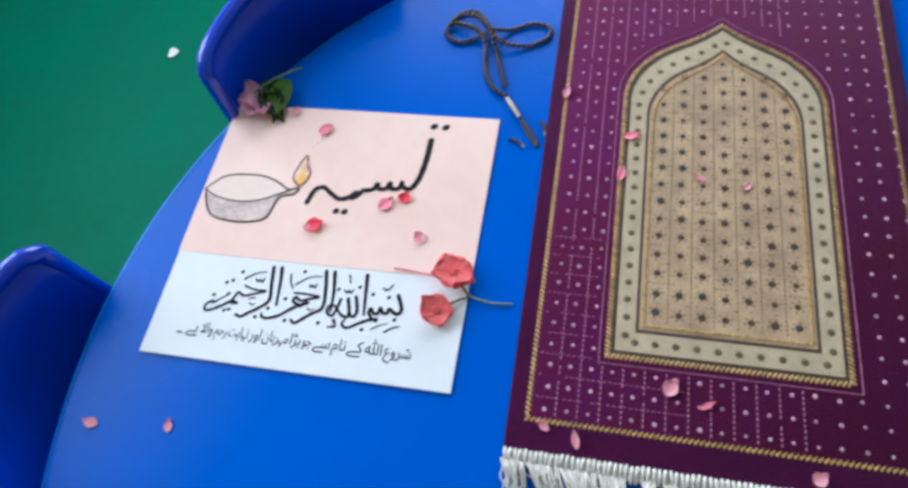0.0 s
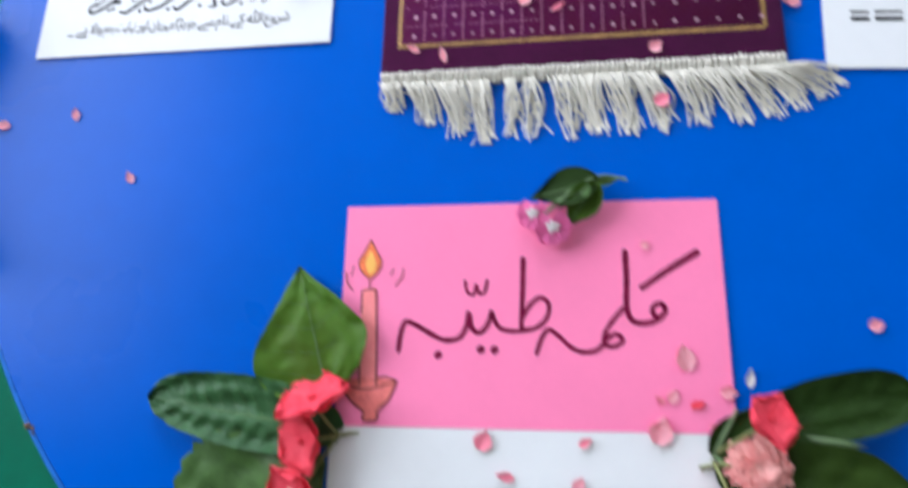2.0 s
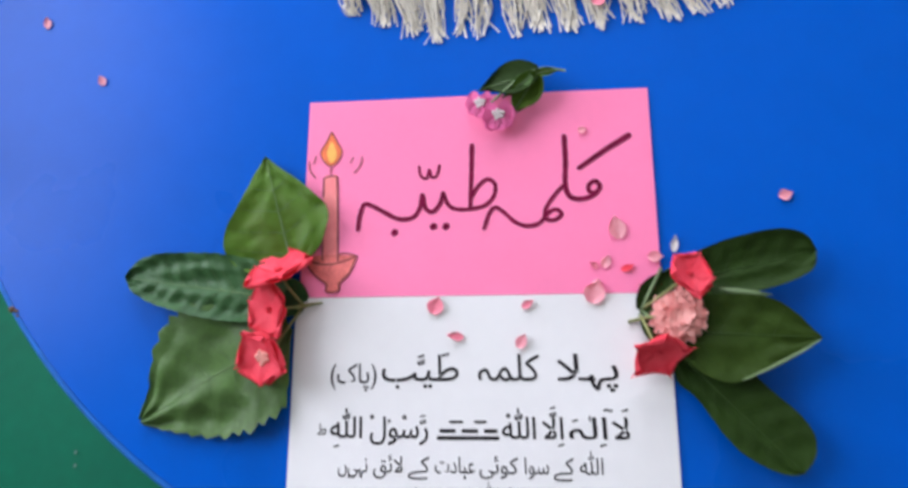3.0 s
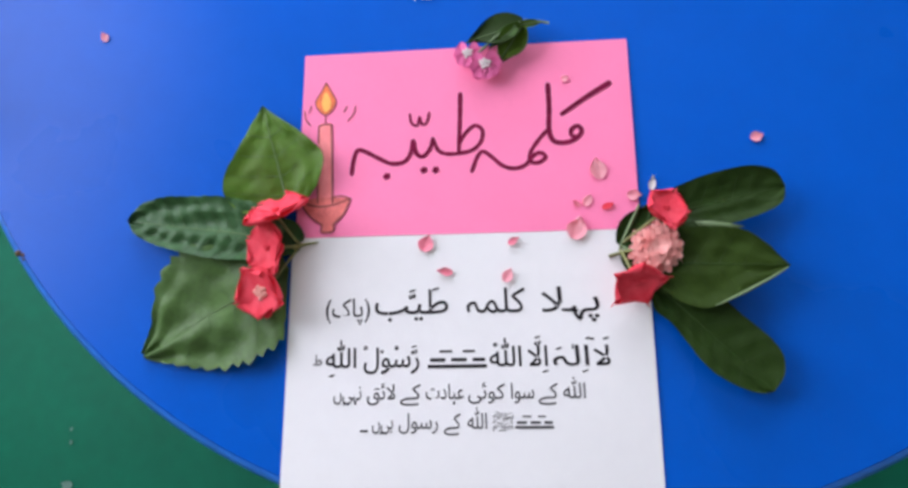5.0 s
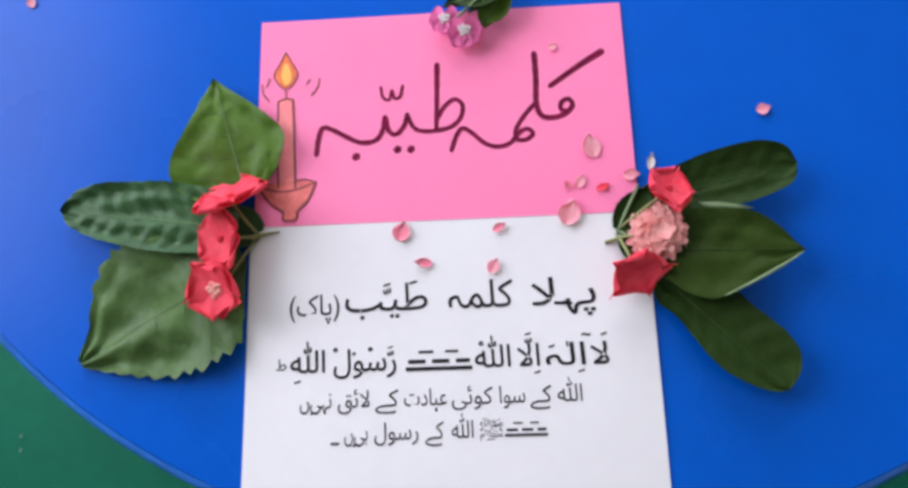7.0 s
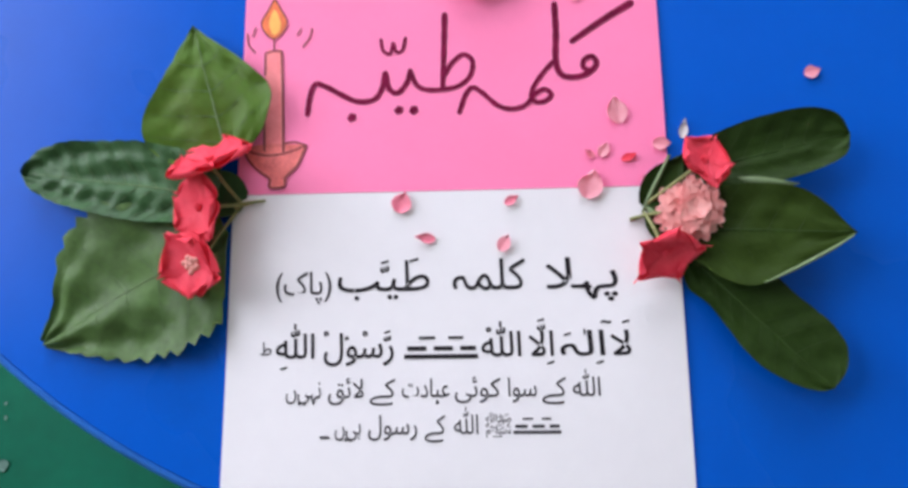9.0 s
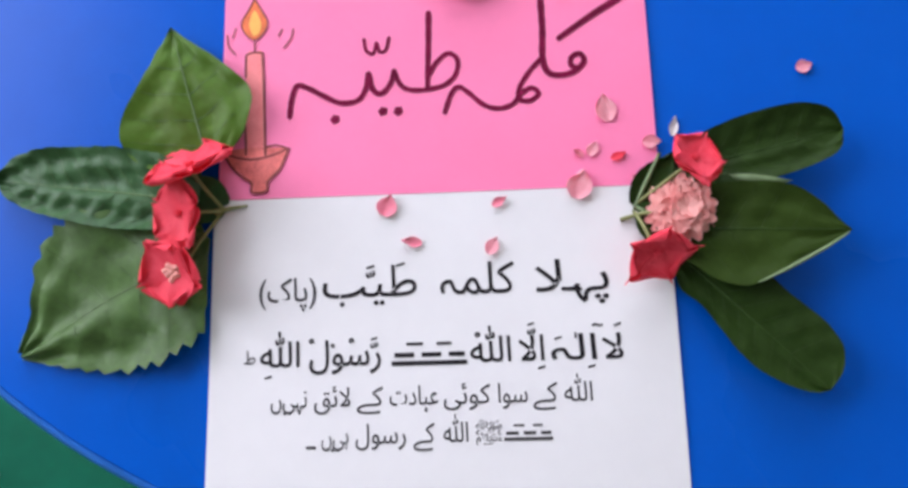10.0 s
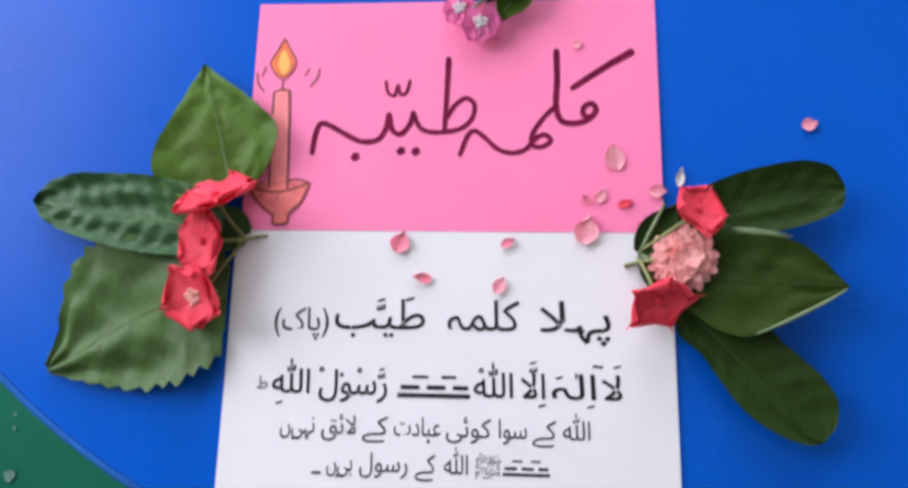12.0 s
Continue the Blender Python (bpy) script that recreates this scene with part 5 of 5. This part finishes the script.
# the mauve blossom on the corner of the square sheet
for k, (x, y, rz, ry, ln, wd) in enumerate(((-315, 319, 128, -12, 0.020, 0.012), (-316, 317, 185, -10, 0.014, 0.014), (-312, 316, 252, -10, 0.017, 0.014), (-314, 318, 215, -22, 0.014, 0.011), (-309, 316, 292, -12, 0.015, 0.011))):
    pt = thing("mauve_petal", pose(x / 1000, y / 1000, T + 0.006, 0, ry, rz), "crumpled mauve-pink petal on the sheet's corner", "petal", "mauve blossom petals")
    part("blade", petal_data(ln, wd, 0.6, 0.9, 0.1, 0.2, 40 + k), MAUVE, pt)
for x, y, z, ry, rz, ln, wd, mt in ((-312, 330, 0.009, 6, -50, 0.034, 0.018, LEAF_D), (-296, 340, 0.010, 6, -95, 0.038, 0.017, LEAF_A), (-316, 328, 0.010, 2, 25, 0.026, 0.013, LEAF_D)):
    sl = thing("sprig_leaf", pose(x / 1000, y / 1000, T + z, 0, ry, rz), "small green leaf of a mauve blossom", "leaf", "sprig leaves")
    part("blade", petal_data(ln, wd, 0.3, 0.08, 0, -0.1, 17, 9, 7, narrow=0.25), mt, sl)
    part("midrib", tube([(0, 0, 0.0004), (ln * 0.5, 0, 0.0004 - 0.025 * ln), (ln * 0.9, 0, 0.0004 - 0.08 * ln)], 0.0005, 5), RIB, sl)
sprig2 = thing("cut_sprig", pose(-0.318, 0.330, T), "thin green sprig stem on the sheet's corner", "stalk")
part("stem", tube(spline([(-0.002, -0.006, 0.010), (0.012, 0.008, 0.012), (0.022, 0.018, 0.010), (0.030, 0.025, 0.008)], 5), 0.0008, 6), UNDER, sprig2)

# ---- loose petals ----
PET = {"b": (BLUSH, "pale blush-pink"), "r": (PETALPINK, "rose-pink"), "d": (RED, "deep red"), "w": (WHITEPETAL, "pale whitish")}
LOOSE = [("b", 82, -87, 14, 9, 100), ("b", 75, -107, 8, 5, 60), ("r", 68, -109, 6, 3, 140), ("d", 87, -111, 8, 3.5, 20), ("b", 68, -124, 15, 11, 70), ("b", 103, -105, 9, 6, 0),
         ("w", 114, -97, 10, 4, 80), ("r", 95, -122, 6, 3, 0), ("r", -23, -131, 11, 9, 70), ("r", 30, -131, 8, 4, 30), ("r", -12, -149, 10, 4.5, 170), ("b", 26, -152, 9, 6, 60),
         ("b", 178, -70, 8, 6, 10), ("b", -296, 70, 9, 5, 100), ("b", -349, 64, 11, 6, 175), ("b", -250, 24, 8, 5, 120), ("b", 65, -26, 5, 4, 20)]
for c, x, y, ln, wd, rz in LOOSE:
    p = thing("loose_petal", pose((x - 0.5 * ln * math.cos(radians(rz))) / 1000, (y - 0.5 * ln * math.sin(radians(rz))) / 1000, T + 0.0022 + (0.0002 if abs(x) < 107 else -0.0014), 0, -3, rz),
              PET[c][1] + " loose petal lying on the table display", "petal", "loose petals")
    part("blade", petal_data(ln / 1000, wd / 1000, 0.20, 0.55, 0.05, 0.04, int(abs(x) * 3), 8, 7, narrow=0.22, power=0.8, point=0.0), PET[c][0], p)
MATPET = [("b", 1, 133, 12, 8, 60), ("r", 21, 125, 10, 3, 30), ("b", -50, 96, 11, 4, 105), ("b", -69, 101, 9, 4, 150), ("b", 77, 94, 9, 7, 40), ("r", -29, 308, 12, 6, 10), ("r", -35, 277, 12, 5, 80), ("b", 15, 277, 10, 3, 150),
          ("b", 45, 273, 7, 4, 60), ("b", -78, 345, 12, 5, 80), ("r", 79, 60, 10, 8, 30), ("b", 156, 122, 11, 7, 170)]
for c, x, y, ln, wd, rz in MATPET:
    up = 0.0068 if y > 90 and x < 150 else (0.0052 if y < 90 else 0.0015)
    p = thing("loose_petal", pose((x - 0.5 * ln * math.cos(radians(rz))) / 1000, (y - 0.5 * ln * math.sin(radians(rz))) / 1000, T + up, 0, -4, rz), PET[c][1] + " loose petal lying on the prayer mat", "petal", "loose petals")
    part("blade", petal_data(ln / 1000, wd / 1000, 0.20, 0.55, 0.05, 0.04, int(abs(x) * 3 + 1), 8, 7, narrow=0.22, power=0.8, point=0.0), PET[c][0], p)
SHEETPET = [("d", -240, 218, 13, 10, 20), ("r", -193, 240, 13, 9, 50), ("d", -181, 246, 9, 9, 80), ("b", -165, 216, 11, 7, 130), ("r", -254, 300, 12, 8, 40), ("b", -283, 316, 8, 6, 70), ("b", -246, 216, 6, 5, 90)]
for c, x, y, ln, wd, rz in SHEETPET:
    p = thing("loose_petal", pose((x - 0.5 * ln * math.cos(radians(rz))) / 1000, (y - 0.5 * ln * math.sin(radians(rz))) / 1000, T + 0.0027, 0, -3, rz), PET[c][1] + " loose petal lying on the square sheet", "petal", "loose petals")
    part("blade", petal_data(ln / 1000, wd / 1000, 0.20, 0.55, 0.05, 0.04, int(abs(x) * 3 + 2), 8, 7, narrow=0.22, power=0.8, point=0.0), PET[c][0], p)

# ---- prayer beads ----
beads = thing("prayer_beads", pose(-0.135, 0.39, T), "string of small dark brown prayer beads lying in loops", "prayer beads")
bead_m = mesh_of("bead", *bm_data((lambda b: (bmesh.ops.create_uvsphere(b, u_segments=10, v_segments=7, radius=0.0021), b.verts.index_update(), b)[2])(bmesh.new())), BEAD)
loop = spline([(p[0] / 1000 + 0.135, p[1] / 1000 - 0.39, 0.0022 + p[2] / 1000) for p in
               ((-122, 342, 0), (-131, 346, 0), (-140, 359, 0), (-144, 376, 0), (-146, 393, 3), (-156, 405, 4), (-170, 411, 3), (-178, 414, 0), (-170, 426, 0), (-158, 427, 0), (-148, 415, 0), (-140, 398, 4.5), (-128, 391, 3),
                (-112, 393, 0), (-98, 402, 0), (-98, 413, 0), (-112, 416, 0), (-128, 409, 0), (-142, 402, 6), (-156, 397, 0.5), (-170, 394, 0), (-180, 404, 0), (-172, 417, 4), (-158, 419, 4), (-146, 405, 8), (-137, 387, 0), (-130, 365, 0), (-124, 349, 0))], 14)
part("cord", tube(loop, 0.0006, 5), CORD, beads)
dist, nxt = 0.0, 0.002
for a, b in zip(loop, loop[1:]):
    d = (b - a).length
    while nxt <= dist + d:
        q = a + (b - a) * ((nxt - dist) / d)
        part("bead", bead_m, BEAD, beads, m=pose(q.x, q.y, q.z, 0, 0, nxt * 9000))
        nxt += 0.0042
    dist += d
part("end_tube", tube(spline([(0.0125, -0.050, 0.0026), (0.018, -0.058, 0.0028), (0.025, -0.068, 0.0026)], 4), 0.0019, 8, lambda t: 0.8 + 0.4 * math.sin(math.pi * t)), STEEL, beads, "silvery end tube")
for k, pts in enumerate(([(0.025, -0.068, 0.0022), (0.033, -0.080, 0.002), (0.041, -0.091, 0.0015)], [(0.026, -0.069, 0.0022), (0.033, -0.079, 0.003), (0.040, -0.090, 0.002)], [(0.025, -0.068, 0.0022), (0.032, -0.081, 0.001), (0.040, -0.092, 0.001)])):
    part("tassel_cord", tube(spline(pts, 5), 0.0010, 6), CORD, beads)
for x, y, rz in ((-0.110, 0.300, -20), (-0.0925, 0.315, -62)):
    t2 = thing("bead_tip", pose(x, y, T, 0, 0, rz), "short dark cord end with a silvery tip", "bead cord")
    part("cord", tube(spline([(-0.006, 0.001, 0.0015), (0, 0.0015, 0.0018), (0.004, 0, 0.0015)], 4), 0.0013, 6), CORD, t2)
    part("tip", tube([(0.004, 0, 0.0015), (0.007, -0.0008, 0.0012)], 0.0009, 6), STEEL, t2)

# ---- on the floor and the table's rim ----
for x, y, ln, wd, rz, lab in ((-0.922, 0.872, 24, 17, 10, "small white paper scrap lying on the green floor"), (-0.790, 0.020, 40, 12, 70, "curled pale paper scrap lying on the green floor"),
                              (-0.601, -0.332, 17, 10, 150, "pale grey scuffed scrap on the green floor"), (-0.611, -0.270, 5, 4, 0, "tiny pale speck on the green floor"), (-0.612, -0.254, 6, 3, 60, "tiny pale speck on the green floor")):
    p = thing("floor_scrap", pose(x, y, 0.0025, 0, -3, rz), lab, "scrap", "scraps on the floor")
    part("scrap", petal_data(ln / 1000, wd / 1000, 0.15, 0.6, 0.1, 0.02, int(ln), 7, 5, narrow=0.9), DUST if ln > 20 else DUSTDIM, p)
nick = thing("rim_chip", pose(CX + (R - 0.003) * math.cos(radians(217)), CY + (R - 0.003) * math.sin(radians(217)), T, 0, 0, 217), "small brown dried crumb on the table's rim", "crumb")
part("crumb", join(dome(0, 0, 0.0002, 0.0022, 0.0018, 7), dome(-0.002, 0.003, 0.0002, 0.0014, 0.0011, 6), dome(-0.001, 0.006, 0.0002, 0.0010, 0.0008, 6)), RUST, nick)

# flowers at the corner of the side sheet
flower("coral_flower", 184, 285, 0.009, 30, CORAL, "coral red flower on the corner of the side sheet", 10, -15, 20, open_angle=28, stem_to=(192, 262), seed=14, width=1.2)
for x, y, z, ry, rz, ln, wd, mt in ((188, 232, 0.004, -4, -105, 0.030, 0.017, LEAF_C), (190, 236, 0.006, -4, -60, 0.026, 0.014, LEAF_D)):
    sl = thing("sprig_leaf", pose(x / 1000, y / 1000, T + z, 0, ry, rz), "small olive green leaf on the side sheet", "leaf", "sprig leaves")
    part("blade", petal_data(ln, wd, 0.3, 0.08, 0, -0.02, 17, 9, 7, narrow=0.25), mt, sl)
